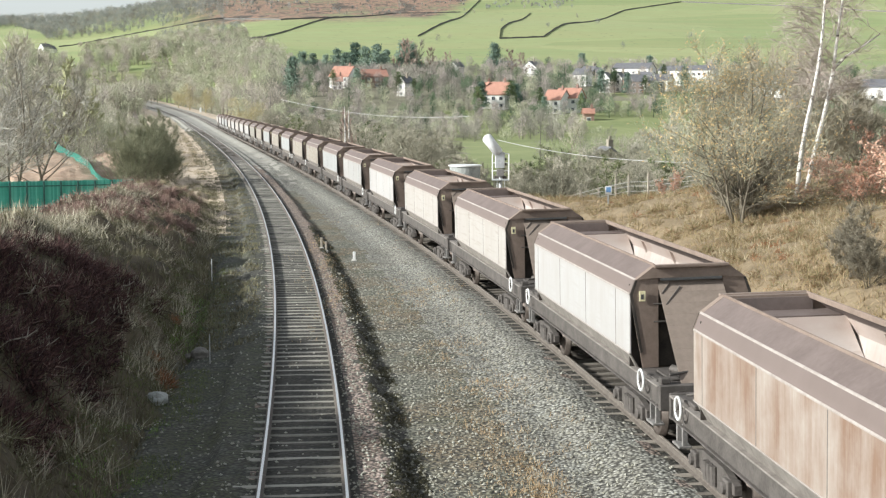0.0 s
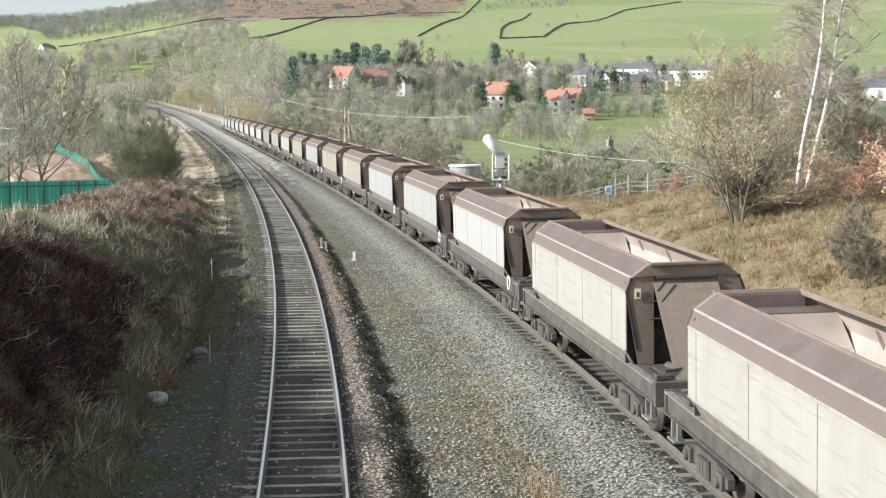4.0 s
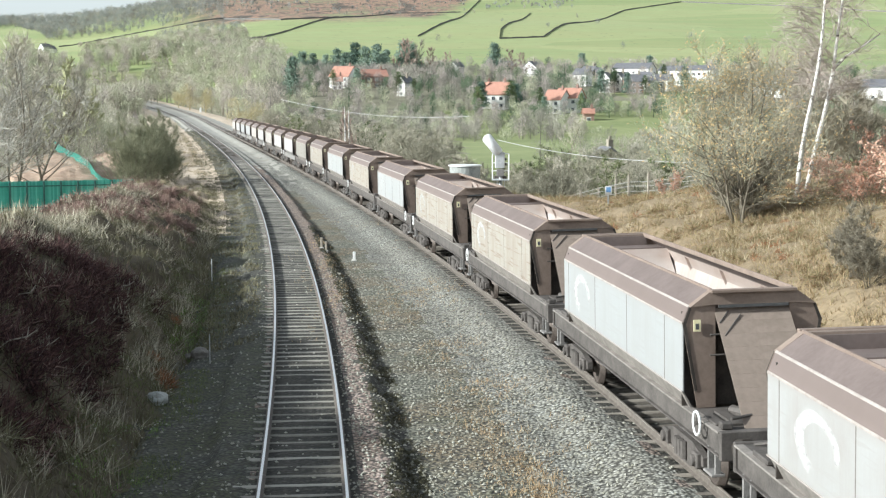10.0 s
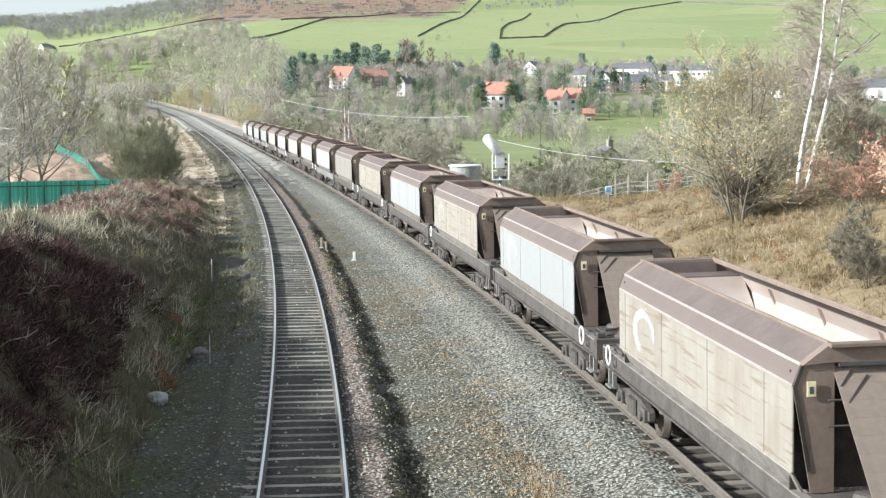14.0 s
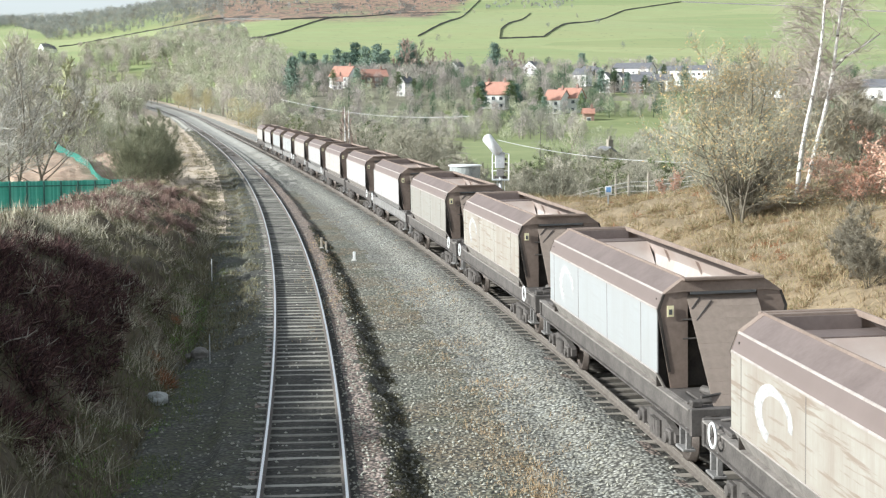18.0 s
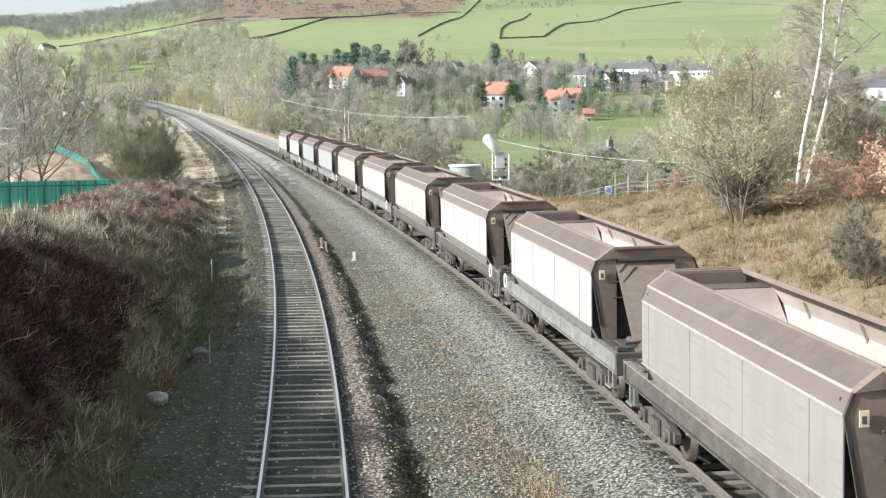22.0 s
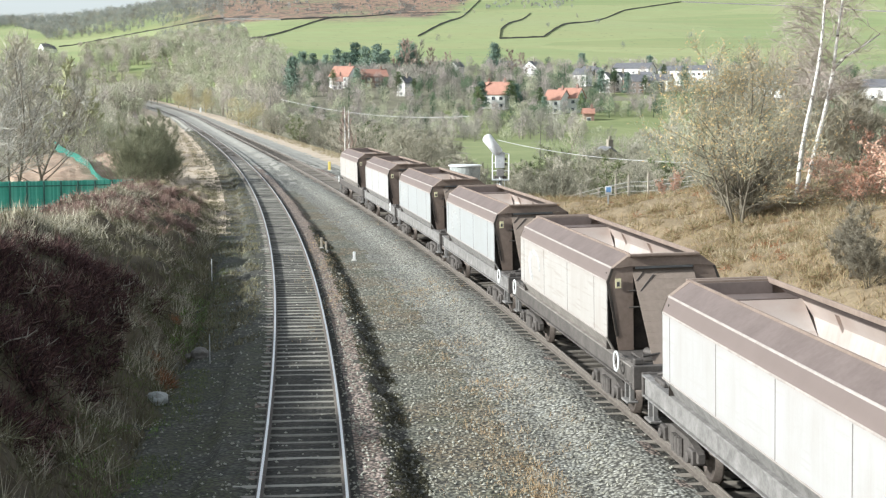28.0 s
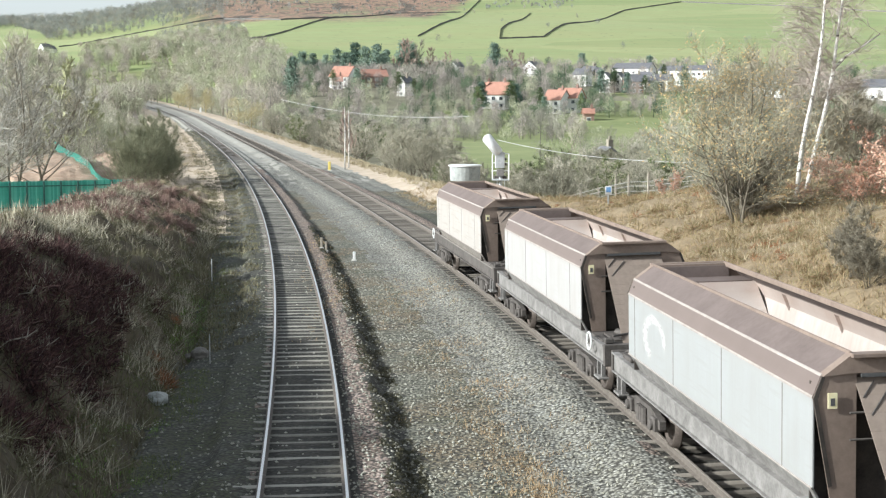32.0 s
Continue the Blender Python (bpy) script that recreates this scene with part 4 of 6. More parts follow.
def tree_meshes(seed, low=0.3, spread=0.33, radius=0.2, limbs=16, subs=5, twigs=7, tw=0.03, stems=1, up=0.55, leaves=0, leaf=0.1, bark="bark", tip="twig", leaf_mat=None, droop=0.0, fan=0.28):
    """A ten-metre tree: trunk with limbs, a crown of branches and twigs, and leaves."""
    rng = random.Random(seed)
    wood, crown, green = Geo(), Geo(), Geo()
    for st in range(stems):
        lean = Vector((rng.gauss(0, 0.05), rng.gauss(0, 0.05), 1)) if stems == 1 else Vector((rng.gauss(0, fan), rng.gauss(0, fan), 1))
        p = Vector((0, 0, -0.15)) if stems == 1 else Vector((rng.gauss(0, 0.35), rng.gauss(0, 0.35), -0.15))
        top = 10 * (1 if stems == 1 else rng.uniform(0.7, 1.0))
        path, rad = [p], [radius * 1.25]
        for i in range(7):
            lean = rand_dir(rng, lean.normalized(), 0.06)
            p = p + lean * top / 7
            path.append(p)
            rad.append(radius * (1 - (i + 1) / 7.4) + 0.012)
        wood.tube(path, rad, 7)
        for k in range(limbs):
            f = low + (0.97 - low) * (k + rng.random()) / limbs
            i = min(int(f * 7), 6)
            q = path[i].lerp(path[i + 1], f * 7 - i)
            a = k * 2.4 + rng.uniform(-0.5, 0.5)
            ln = 10 * spread * (1.15 - 0.85 * f) * rng.uniform(0.7, 1.15)
            d = Vector((math.cos(a), math.sin(a), up + 0.5 * f)).normalized()
            r0 = radius * 0.42 * (1.1 - f) + 0.01
            lp = [q]
            for j in range(4):
                d = rand_dir(rng, d + Vector((0, 0, 0.1 - droop)), 0.13)
                lp.append(lp[-1] + d * ln / 4)
            wood.tube(lp, [r0, r0 * 0.75, r0 * 0.55, r0 * 0.35, r0 * 0.16], 4, False)
            for j in range(subs):
                u = rng.uniform(0.25, 1.0) * 3.999
                b = lp[int(u)].lerp(lp[int(u) + 1], u - int(u))
                sd = rand_dir(rng, d + Vector((0, 0, 0.35 - droop * 3)), 0.55)
                sl = ln * rng.uniform(0.28, 0.5)
                mid = b + sd * sl * 0.5
                tipp = mid + rand_dir(rng, sd + Vector((0, 0, 0.15 - droop * 2)), 0.25) * sl * 0.5
                crown.tube([b, mid, tipp], [max(r0 * 0.3, tw * 0.5), max(r0 * 0.2, tw * 0.4), tw * 0.2], 3, False)
                for m in range(twigs):
                    w = rng.random()
                    s0 = b.lerp(mid, w * 2) if w < 0.5 else mid.lerp(tipp, w * 2 - 1)
                    td = rand_dir(rng, sd + Vector((0, 0, 0.3 - droop * 4)), 0.6)
                    e = quad_strip(crown, s0, td, rng.uniform(0.45, 1.0), tw * rng.uniform(0.3, 0.55), rng)
                    quad_strip(crown, s0.lerp(e, 0.5), rand_dir(rng, td, 0.5), rng.uniform(0.25, 0.6), tw * 0.3, rng)
                    for _ in range(int(leaves + rng.random())):
                        quad_strip(green, s0.lerp(e, rng.random()), rand_dir(rng, Vector((0, 0, 0)), 1), leaf * rng.uniform(0.6, 1.3), leaf * 0.35, rng)
    out = [("trunk", raw_mesh("trunk", wood.v, wood.f, M[bark], True)), ("crown", raw_mesh("crown", crown.v, crown.f, M[tip]))]
    if green.v:
        out.append(("leaves", raw_mesh("leaves", green.v, green.f, M[leaf_mat])))
    return out


def clump_tree(seed, bark="bark", leaf_mat="pine", cone=False, clumps=60, per=34, size=0.5):
    """A ten-metre evergreen: trunk and clumps of needles or leaves."""
    rng = random.Random(seed)
    wood, green = Geo(), Geo()
    wood.tube([(0, 0, -0.2), (0.1, 0, 4), (0.05, 0.1, 9.4)], [0.24, 0.17, 0.03], 7)
    for k in range(clumps):
        f = rng.uniform(0.12 if cone else 0.3, 1.0)
        rr = (2.3 * (1.04 - f) if cone else 2.3 * math.sin(min(1, 1.2 * (1.05 - f)) * 1.5)) * math.sqrt(rng.uniform(0.15, 1))
        a = rng.uniform(0, 6.28)
        c = Vector((rr * math.cos(a), rr * math.sin(a), 10 * f))
        wood.tube([(0.05, 0.05, 10 * f - 0.5), c], [0.05, 0.02], 3, False)
        cs = 0.45 + 0.5 * (1.1 - f)
        for _ in range(per):
            p = c + Vector((rng.gauss(0, cs), rng.gauss(0, cs), rng.gauss(0, cs * 0.5)))
            quad_strip(green, p, rand_dir(rng, Vector((0, 0, 0.2)), 1), size * rng.uniform(0.6, 1.3), size * 0.3, rng)
    return [("trunk", raw_mesh("trunk", wood.v, wood.f, M[bark])), ("crown", raw_mesh("crown", green.v, green.f, M[leaf_mat]))]


TREES = {
    "near": [tree_meshes(s, 0.16, 0.44, 0.1, 14, 5, 6, 0.026, 2, up=0.45, tip="pale_twig", droop=0.05) for s in (11, 12)],
    "dark": [tree_meshes(s, 0.1, 0.42, 0.1, 20, 7, 10, 0.02, 2, tip="dark_twig") for s in (13, 14)],
    "thicket": [tree_meshes(s, 0.02, 0.42, 0.06, 12, 6, 8, 0.05, 5, up=0.5, tip="scrub_twig") for s in (89, 90)],
    "bare": [tree_meshes(s, 0.22, 0.33, 0.16, 18, 5, 6, 0.05, 1) for s in (21, 22, 23)],
    "far": [tree_meshes(s, 0.14, 0.42, 0.17, 13, 5, 7, 0.12, 1) for s in (31,)],
    "red": [tree_meshes(s, 0.14, 0.42, 0.16, 12, 4, 6, 0.2, 1, tip="twig_red") for s in (41, 42)],
    "moss": [tree_meshes(s, 0.12, 0.42, 0.16, 12, 4, 6, 0.2, 1, tip="twig_green") for s in (51, 52)],
    "willow": [tree_meshes(s, 0.12, 0.4, 0.14, 16, 5, 5, 0.1, 2, tip="willow") for s in (61,)],
    "pine": [clump_tree(s) for s in (71, 72)],
    "fir": [clump_tree(s, cone=True) for s in (73,)],
    "ivy": [clump_tree(s, leaf_mat="ivy", clumps=40, per=30, size=0.4) for s in (74, 75)],
    "bush": [tree_meshes(s, 0.02, 0.42, 0.07, 10, 5, 7, 0.06, 4, up=0.4) for s in (81, 82)],
    "bush_near": [tree_meshes(s, 0.03, 0.36, 0.06, 12, 6, 9, 0.07, 5, up=0.5, tip="dark_twig") for s in (83,)],
    "green_bush": [tree_meshes(s, 0.02, 0.42, 0.07, 9, 5, 6, 0.07, 4, up=0.4, tip="twig_green", leaves=1, leaf=0.3, leaf_mat="ivy") for s in (84,)],
    "thick_bush": [tree_meshes(s, 0.02, 0.44, 0.05, 13, 7, 11, 0.036, 5, up=0.5, tip="bush_twig") for s in (85, 86)],
    "hazel": [tree_meshes(87, 0.1, 0.46, 0.055, 16, 7, 9, 0.019, 5, up=0.4, fan=0.2, droop=0.05, leaves=1.0, leaf=0.09, leaf_mat="hawthorn", tip="hazel_twig")],
    "beech_bush": [tree_meshes(88, 0.05, 0.46, 0.06, 9, 4, 5, 0.05, 5, up=0.6, leaves=2.2, leaf=0.32, leaf_mat="beech", fan=0.4)],
}
_pick = random.Random(5)


def plant(kind, x, d, height, label, category="tree", wide=1.0, group="", which=None, sink=0.0, name=None):
    protos = TREES[kind]
    parts = protos[which if which is not None else _pick.randrange(len(protos))]
    s = height / 10
    m = Matrix.Translation((x, d, h(x, d) - sink)) @ Euler((0, 0, _pick.uniform(0, 6.28))).to_matrix().to_4x4() @ Matrix.Diagonal((s * wide, s * wide, s, 1))
    t = thing(name or ("bush" if "bush" in kind else "tree"), label, category, m, group)
    for nm, me in parts:
        part(nm, me, t)
    return t


# trees at the edge of the left cutting
for px, d, ht, kind in ((-40, 104, 11.5, "near"), (18, 112, 13.0, "near"), (62, 120, 12.5, "near"), (-15, 116, 13.5, "near"), (30, 160, 15.0, "bare"), (70, 175, 14.0, "bare"), (10, 180, 16.0, "bare"), (112, 185, 12.0, "bare"), (40, 152, 12.0, "bare"), (105, 165, 11.0, "bare"), (140, 172, 10.0, "bare"), (0, 150, 13.0, "bare"), (80, 165, 12.0, "moss"), (-10, 106, 11.0, "near"), (100, 170, 9.0, "near"), (135, 180, 9.0, "moss"), (165, 185, 8.0, "moss")):
    plant(kind, at(px, d), d, ht, "bare winter tree with pale tangled twigs on the cutting", wide=1.0, group="trees beside the cutting")
for px, d, ht, wd in ((244, 113, 5.2, 0.9), (268, 115, 5.8, 0.85), (256, 122, 6.6, 0.9), (302, 117, 3.2, 1.0), (226, 117, 3.8, 1.1), (240, 126, 5.0, 0.9), (284, 120, 4.6, 0.9), (292, 128, 4.0, 0.9), (272, 132, 6.2, 0.8)):
    plant("thick_bush", at(px, d), d, ht, "dense dark olive leafless bush beside the railway", "bush", wd, "bushes beside the railway", name="bush")

# woodland beyond the left bank
rw = random.Random(8)
for i in range(75):
    px, d = rw.uniform(-10, 300), rw.uniform(130, 270)
    x = at(px, d)
    if x > float(bend(LEFT, d)) - 21 or (d < 165 and px < 270):
        continue
    kind = rw.choice(["bare", "bare", "moss", "willow", "bare", "bush"])
    plant(kind, x, d, rw.uniform(6.5, 10) * (0.7 if kind == "bush" else 1), "bare winter woodland tree with brown twiggy crown", group="woodland trees")


def far_wood(name, label, spots, mat, seed, per=380, fan=0.75, kind="stuff", category="woods", group=""):
    """Leafless crowns of many thin twigs, one object."""
    rng = np.random.default_rng(seed)
    s = np.asarray(spots, float)
    n = len(s)
    base = np.c_[s[:, 0], s[:, 1], land(s[:, 0], s[:, 1])]
    idx = np.repeat(np.arange(n), per)
    ht, wd = s[idx, 2], s[idx, 3]
    m = len(idx)
    # every crown is made of seven lobes
    la, lr, lf = rng.uniform(0, 2 * np.pi, (n, 7)), np.sqrt(rng.random((n, 7))), rng.uniform(0.2, 0.8, (n, 7))
    lob = rng.integers(0, 7, m)
    a, q, f = la[idx, lob], lr[idx, lob] * 0.75, lf[idx, lob]
    q = q * np.sin(np.pi * np.clip(0.15 + 0.75 * f, 0, 1))
    out = rng.normal(0, 1, (m, 3))
    out /= np.linalg.norm(out, axis=1)[:, None]
    rad = (0.35 + 0.65 * rng.random(m)) ** 0.5
    p = base[idx] + np.c_[np.cos(a) * q * wd, np.sin(a) * q * wd, ht * f] + out * np.c_[0.5 * wd, 0.5 * wd, 0.2 * ht] * rad[:, None]
    p[:, 2] = np.maximum(p[:, 2], base[idx, 2] + 0.03 * ht)
    d = out * 0.5 + np.array([0, 0, 0.75]) + rng.normal(0, fan * 0.5, (m, 3))
    d /= np.linalg.norm(d, axis=1)[:, None]
    side = np.cross(d, out + rng.normal(0, 0.55, (m, 3)))
    side /= np.linalg.norm(side, axis=1)[:, None]
    w = (s[idx, 1] * 0.000085 + 0.004)[:, None] * rng.uniform(0.6, 1.4, (m, 1))
    e = p + d * (ht * rng.uniform(0.05, 0.12, m))[:, None]
    v = np.stack([p - side * w, p + side * w, e], 1).reshape(-1, 3)
    t = np.c_[base - [0, 0, 0.4], base]
    tr = []
    for (x, y, z), hh in zip(base, s[:, 2]):
        r0 = 0.02 * hh
        tr += [(x - r0, y, z - 0.4), (x + r0, y, z - 0.4), (x + 0.3 * r0, y, z + hh * 0.75), (x - 0.3 * r0, y, z + hh * 0.75), (x, y - r0, z - 0.4), (x, y + r0, z - 0.4), (x, y + 0.3 * r0, z + hh * 0.75), (x, y - 0.3 * r0, z + hh * 0.75)]
    faces = np.arange(3 * m).reshape(-1, 3).tolist() + [(3 * m + 4 * k, 3 * m + 4 * k + 1, 3 * m + 4 * k + 2, 3 * m + 4 * k + 3) for k in range(2 * n)]
    me = raw_mesh(name, v.tolist() + tr, faces, M[mat])
    tone = rng.random(n)
    me.attributes.new("tone", "FLOAT", "FACE").data.foreach_set("value", np.concatenate([tone[idx], np.repeat(tone * 0.5, 2)]).astype(np.float32))
    thing(name, label, category, group=group, kind=kind, mesh=me)


HOUSE_SPOTS = ((862, 482), (882, 478), (985, 462), (1008, 466), (608, 585), (662, 590), (718, 525), (808, 730), (942, 745), (885, 770), (1100, 640), (1120, 640), (1145, 640), (1042, 660), (1060, 655), (1075, 548), (1098, 552), (1118, 545), (1158, 550), (1188, 605), (1225, 615), (1250, 615), (1362, 520), (1340, 520), (1545, 510))


def wood_spots(seed):
    """Where the far woods stand: across, along, height, half width, kind."""
    rng = random.Random(seed)
    out = []

    def sow(n, p0, p1, d0, d1, h0, h1, kinds, clear=None, near=None):
        for _ in range(n):
            px, d = rng.uniform(p0, p1), rng.uniform(d0, d1)
            x = at(px, d)
            if (near or (-27 if d > 250 else -20)) < x - float(bend(LEFT, d)) and x - float(bend(RIGHT, d)) < 12:
                continue
            if any(abs(px - p) < 13 and q - 32 < d < q + 6 for p, q in HOUSE_SPOTS) and rng.random() < 0.75:
                continue
            if clear and clear(px, d):
                continue
            ht = rng.uniform(h0, h1)
            out.append((x, d, ht, ht * rng.uniform(0.26, 0.4), rng.choice(kinds)))

    sow(520, 40, 500, 430, 900, 8, 14, "bbroooob")
    for _ in range(110):
        px, d = rng.uniform(215, 440), rng.uniform(790, 1000)
        ht = rng.uniform(9, 15)
        out.append((at(px, d), d, ht, ht * rng.uniform(0.3, 0.42), rng.choice("bbooo")))
    sow(330, 40, 500, 800, 1080, 10, 16, "bbooo")
    for _ in range(230):
        px, d = rng.uniform(30, 480), rng.uniform(930, 1120)
        ht = rng.uniform(9, 14)
        out.append((at(px, d), d, ht, ht * rng.uniform(0.32, 0.45), rng.choice("bboor")))
    sow(190, -30, 300, 270, 430, 7, 11, "boob")
    sow(480, 30, 440, 1060, 1330, 9, 14, "boob", None, None)
    sow(170, 175, 247, 540, 790, 9, 13.5, "bboo", None, -8)
    sow(130, 90, 235, 160, 300, 5, 8.5, "boob", None, -16)
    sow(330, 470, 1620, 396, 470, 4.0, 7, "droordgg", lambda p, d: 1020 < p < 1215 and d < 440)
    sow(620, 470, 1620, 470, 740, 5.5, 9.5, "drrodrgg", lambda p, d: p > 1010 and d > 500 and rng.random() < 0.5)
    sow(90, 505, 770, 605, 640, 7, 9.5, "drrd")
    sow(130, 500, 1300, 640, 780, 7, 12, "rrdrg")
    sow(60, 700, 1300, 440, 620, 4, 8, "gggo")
    sow(420, -20, 330, 130, 520, 2.2, 4.2, "bboor", None, -13)
    sow(110, 620, 1030, 345, 400, 4, 7, "drod")
    sow(120, 1180, 1620, 200, 395, 4, 7.5, "droo")
    sow(20, 940, 1180, 180, 260, 4, 6, "drod")
    sow(40, 430, 640, 330, 470, 5, 9, "boo", lambda p, d: 505 < p < 605 and d < 430)
    return out


_spots = wood_spots(23)
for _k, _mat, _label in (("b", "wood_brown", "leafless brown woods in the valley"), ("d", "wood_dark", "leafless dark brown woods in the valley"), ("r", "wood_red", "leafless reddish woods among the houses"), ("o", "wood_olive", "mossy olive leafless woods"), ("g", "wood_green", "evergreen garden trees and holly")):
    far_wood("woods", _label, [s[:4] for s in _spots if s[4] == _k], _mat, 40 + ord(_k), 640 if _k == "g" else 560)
# scrub between the right track and the valley
for i in range(70):
    d = rw.uniform(112, 330)
    x = float(bend(RIGHT, d)) + rw.uniform(9, 26)
    px = 784 + x / d * 2560
    if px < 430 or px > 800 or (px < 610 and d < 210):
        continue
    plant(rw.choice(["thicket", "bush", "thicket", "green_bush", "bush"]), x, d, rw.uniform(4.0, 6.2), "leafless grey-brown scrub at the foot of the railway bank", "bush", 1.15, group="scrub below the railway", name="bush")
for i in range(105):
    px, d = rw.uniform(780, 1300), rw.uniform(112, 165)
    plant(rw.choice(["thicket", "thicket", "bush", "bush", "green_bush"]), at(px, d), d, rw.uniform(2.4, 3.6) if px < 960 else rw.uniform(3.4, 5.2), "leafless dark scrub behind the fence", "bush", 1.1, group="scrub behind the fence", name="bush")
for px, d, ht in ((1310, 92, 3.6), (1350, 96, 3.4), (1395, 90, 3.2), (1445, 94, 3.4), (1480, 90, 2.8), (1540, 95, 3.0), (1270, 97, 3.6), (1250, 104, 4.2)):
    plant("thicket", at(px, d), d, ht, "dark leafless thicket behind the birches", "bush", 1.1, "thicket behind the birches", name="bush")
for i in range(12):
    px, d = rw.uniform(960, 1600), rw.uniform(190, 330)
    plant(rw.choice(["bare", "bush"]), at(px, d), d, rw.uniform(5, 8), "bare tree standing in the valley", group="valley trees")
# trees among the houses
for px, d, ht, kind in ((520, 640, 11, "pine"), (537, 650, 13, "pine"), (556, 655, 12, "pine"), (578, 650, 11.5, "pine"), (597, 660, 14, "pine"), (612, 645, 12.5, "pine"), (630, 660, 16.5, "pine"), (648, 655, 15, "pine"), (668, 645, 16, "pine"), (684, 655, 13.5, "pine"), (716, 662, 17.5, "pine"), (730, 668, 16, "pine"), (715, 655, 18, "red"), (735, 660, 17, "far"), (875, 760, 16, "pine"), (1028, 700, 12, "fir"), (1146, 690, 11, "fir"), (518, 520, 13, "fir"), (846, 466, 8, "ivy"), (852, 470, 9, "fir"), (903, 468, 9.5, "ivy"), (912, 474, 8, "pine"), (955, 456, 8.5, "ivy"), (962, 452, 6, "fir"), (1028, 452, 7, "ivy"), (590, 560, 8, "ivy"), (632, 570, 8, "pine"), (705, 515, 9, "ivy"), (733, 512, 7, "ivy"), (1062, 530, 9, "fir"), (1086, 535, 9.5, "ivy"), (1108, 530, 8, "fir"), (1140, 535, 7, "ivy"), (1172, 590, 9, "ivy"), (1208, 596, 8, "fir"), (905, 700, 13, "red"), (925, 690, 12, "red"), (790, 700, 12, "red"), (760, 690, 14, "red")):
    plant(kind, at(px, d), d, ht, "tall dark pine in a row behind the houses" if kind in ("pine", "fir") else "bare reddish tree behind the houses", group="tall trees behind the village")
for _i, (_px, _d, _ht, _wd) in enumerate(((338, 690, 13.0, 6.0), (366, 640, 11.5, 4.5), (446, 420, 8.5, 4.6), (424, 410, 8.0, 3.4), (318, 735, 11.0, 4.5))):
    far_wood("willow_tree", "yellow-twigged rounded willow beside the railway", [(at(_px, _d), _d, _ht, _wd)], "wood_willow", 90 + _i, 1400, kind="", category="tree", group="willows beside the railway")

# right bank: birch, hazel and beech scrub
plant("hazel", at(1310, 58), 58, 7.6, "many-stemmed hazel bush with sparse yellow-green leaves", "bush", 1.08, which=0, name="bush")
plant("dark", at(1345, 66), 66, 8.6, "bare tree standing close to a hazel bush", which=0, wide=0.8)
plant("dark", at(1275, 72), 72, 8.2, "bare tree standing close to a hazel bush", which=1, wide=0.7)
for px, d, ht, wd in ((1478, 61, 1.5, 1.4), (1530, 56, 1.9, 1.3), (1562, 60, 2.6, 1.1), (1505, 58, 1.2, 1.6), (1595, 55, 2.5, 1.3), (1450, 63, 1.6, 1.4), (1425, 60, 0.9, 1.6), (1195, 72, 1.4, 0.7), (1172, 73, 1.0, 0.8)):
    plant("beech_bush", at(px, d), d, ht, "young beech keeping its russet leaves", "shrub", wd, "beech shrubs on the bank", name="shrub")
for px, d, ht in ((1512, 42, 2.3), (1545, 40, 1.8), (1455, 70, 4.5), (1400, 74, 4.0), (1520, 78, 5.5), (1375, 64, 2.0), (1335, 60, 2.4), (1292, 60, 2.8), (1316, 59, 2.2)):
    plant("bush_near", at(px, d), d, ht, "small leafless bush on the grassy bank", "bush", 1.1, "small bushes on the bank", name="bush")


def birch(px0, d, z_top, px_top, seed, side=None):
    """A silver birch that leans."""
    rng = random.Random(seed)
    x0, z0 = at(px0, d), h(at(px0, d), d) - 0.2
    x1 = at(px_top, d)
    wood, crown = Geo(), Geo()
    pts = [Vector(((x1 - x0) * t ** 0.9 + 0.09 * math.sin(9 * t + seed), 0.12 * math.sin(5 * t), (z_top - z0) * t)) for t in [i / 10 for i in range(11)]]
    wood.tube(pts, [0.105 - 0.0065 * i for i in range(11)], 8)
    if side:
        b = pts[5].lerp(pts[6], 0.0)
        arm = [b, b + Vector((0.55, 0, 0.55)), b + Vector((1.2, -0.1, 0.95)), b + Vector((1.95, -0.1, 1.5))]
        wood.tube(arm, [0.075, 0.06, 0.045, 0.025], 6)
        starts = [(p, 0.7) for p in arm[1:]]
    else:
        starts = []
    for k in range(85):
        t = rng.uniform(0.34, 1.0) * 9.99
        p = pts[int(t)].lerp(pts[int(t) + 1], t - int(t)) if t < 10 else pts[10]
        starts.append((p, 1.0))
    for p, sc in starts:
        a = rng.uniform(0, 6.28)
        d0 = Vector((math.cos(a), math.sin(a), rng.uniform(0.3, 1.0))).normalized()
        ln = rng.uniform(1.0, 2.4) * sc
        b = p
        line = [b]
        for _ in range(4):
            d0 = rand_dir(rng, d0 + Vector((0, 0, -0.05)), 0.12)
            b = b + d0 * ln / 4
            line.append(b)
        crown.tube(line, [0.016, 0.013, 0.01, 0.007, 0.004], 3, False)
        for _ in range(22):
            u = rng.uniform(0.2, 1) * 3.99
            q = line[int(u)].lerp(line[int(u) + 1], u - int(u))
            e = quad_strip(crown, q, rand_dir(rng, d0 + Vector((0, 0, 0.1)), 0.6), rng.uniform(0.3, 0.8), 0.009, rng)
            quad_strip(crown, e, rand_dir(rng, d0 + Vector((0, 0, -0.4)), 0.6), rng.uniform(0.2, 0.5), 0.007, rng)
    t = thing("birch_tree", "leaning silver birch with white bark and bare twigs", "tree", Matrix.Translation((x0, d, z0)), "pair of birches")
    part("trunk", wood.mesh("trunk", M["birch"], True), t, "white bark with dark marks")
    part("crown", raw_mesh("crown", crown.v, crown.f, M["birch_twig"]), t)


birch(1410, 62, 13.2, 1464, 3)
birch(1430, 63, 13.4, 1500, 4, True)

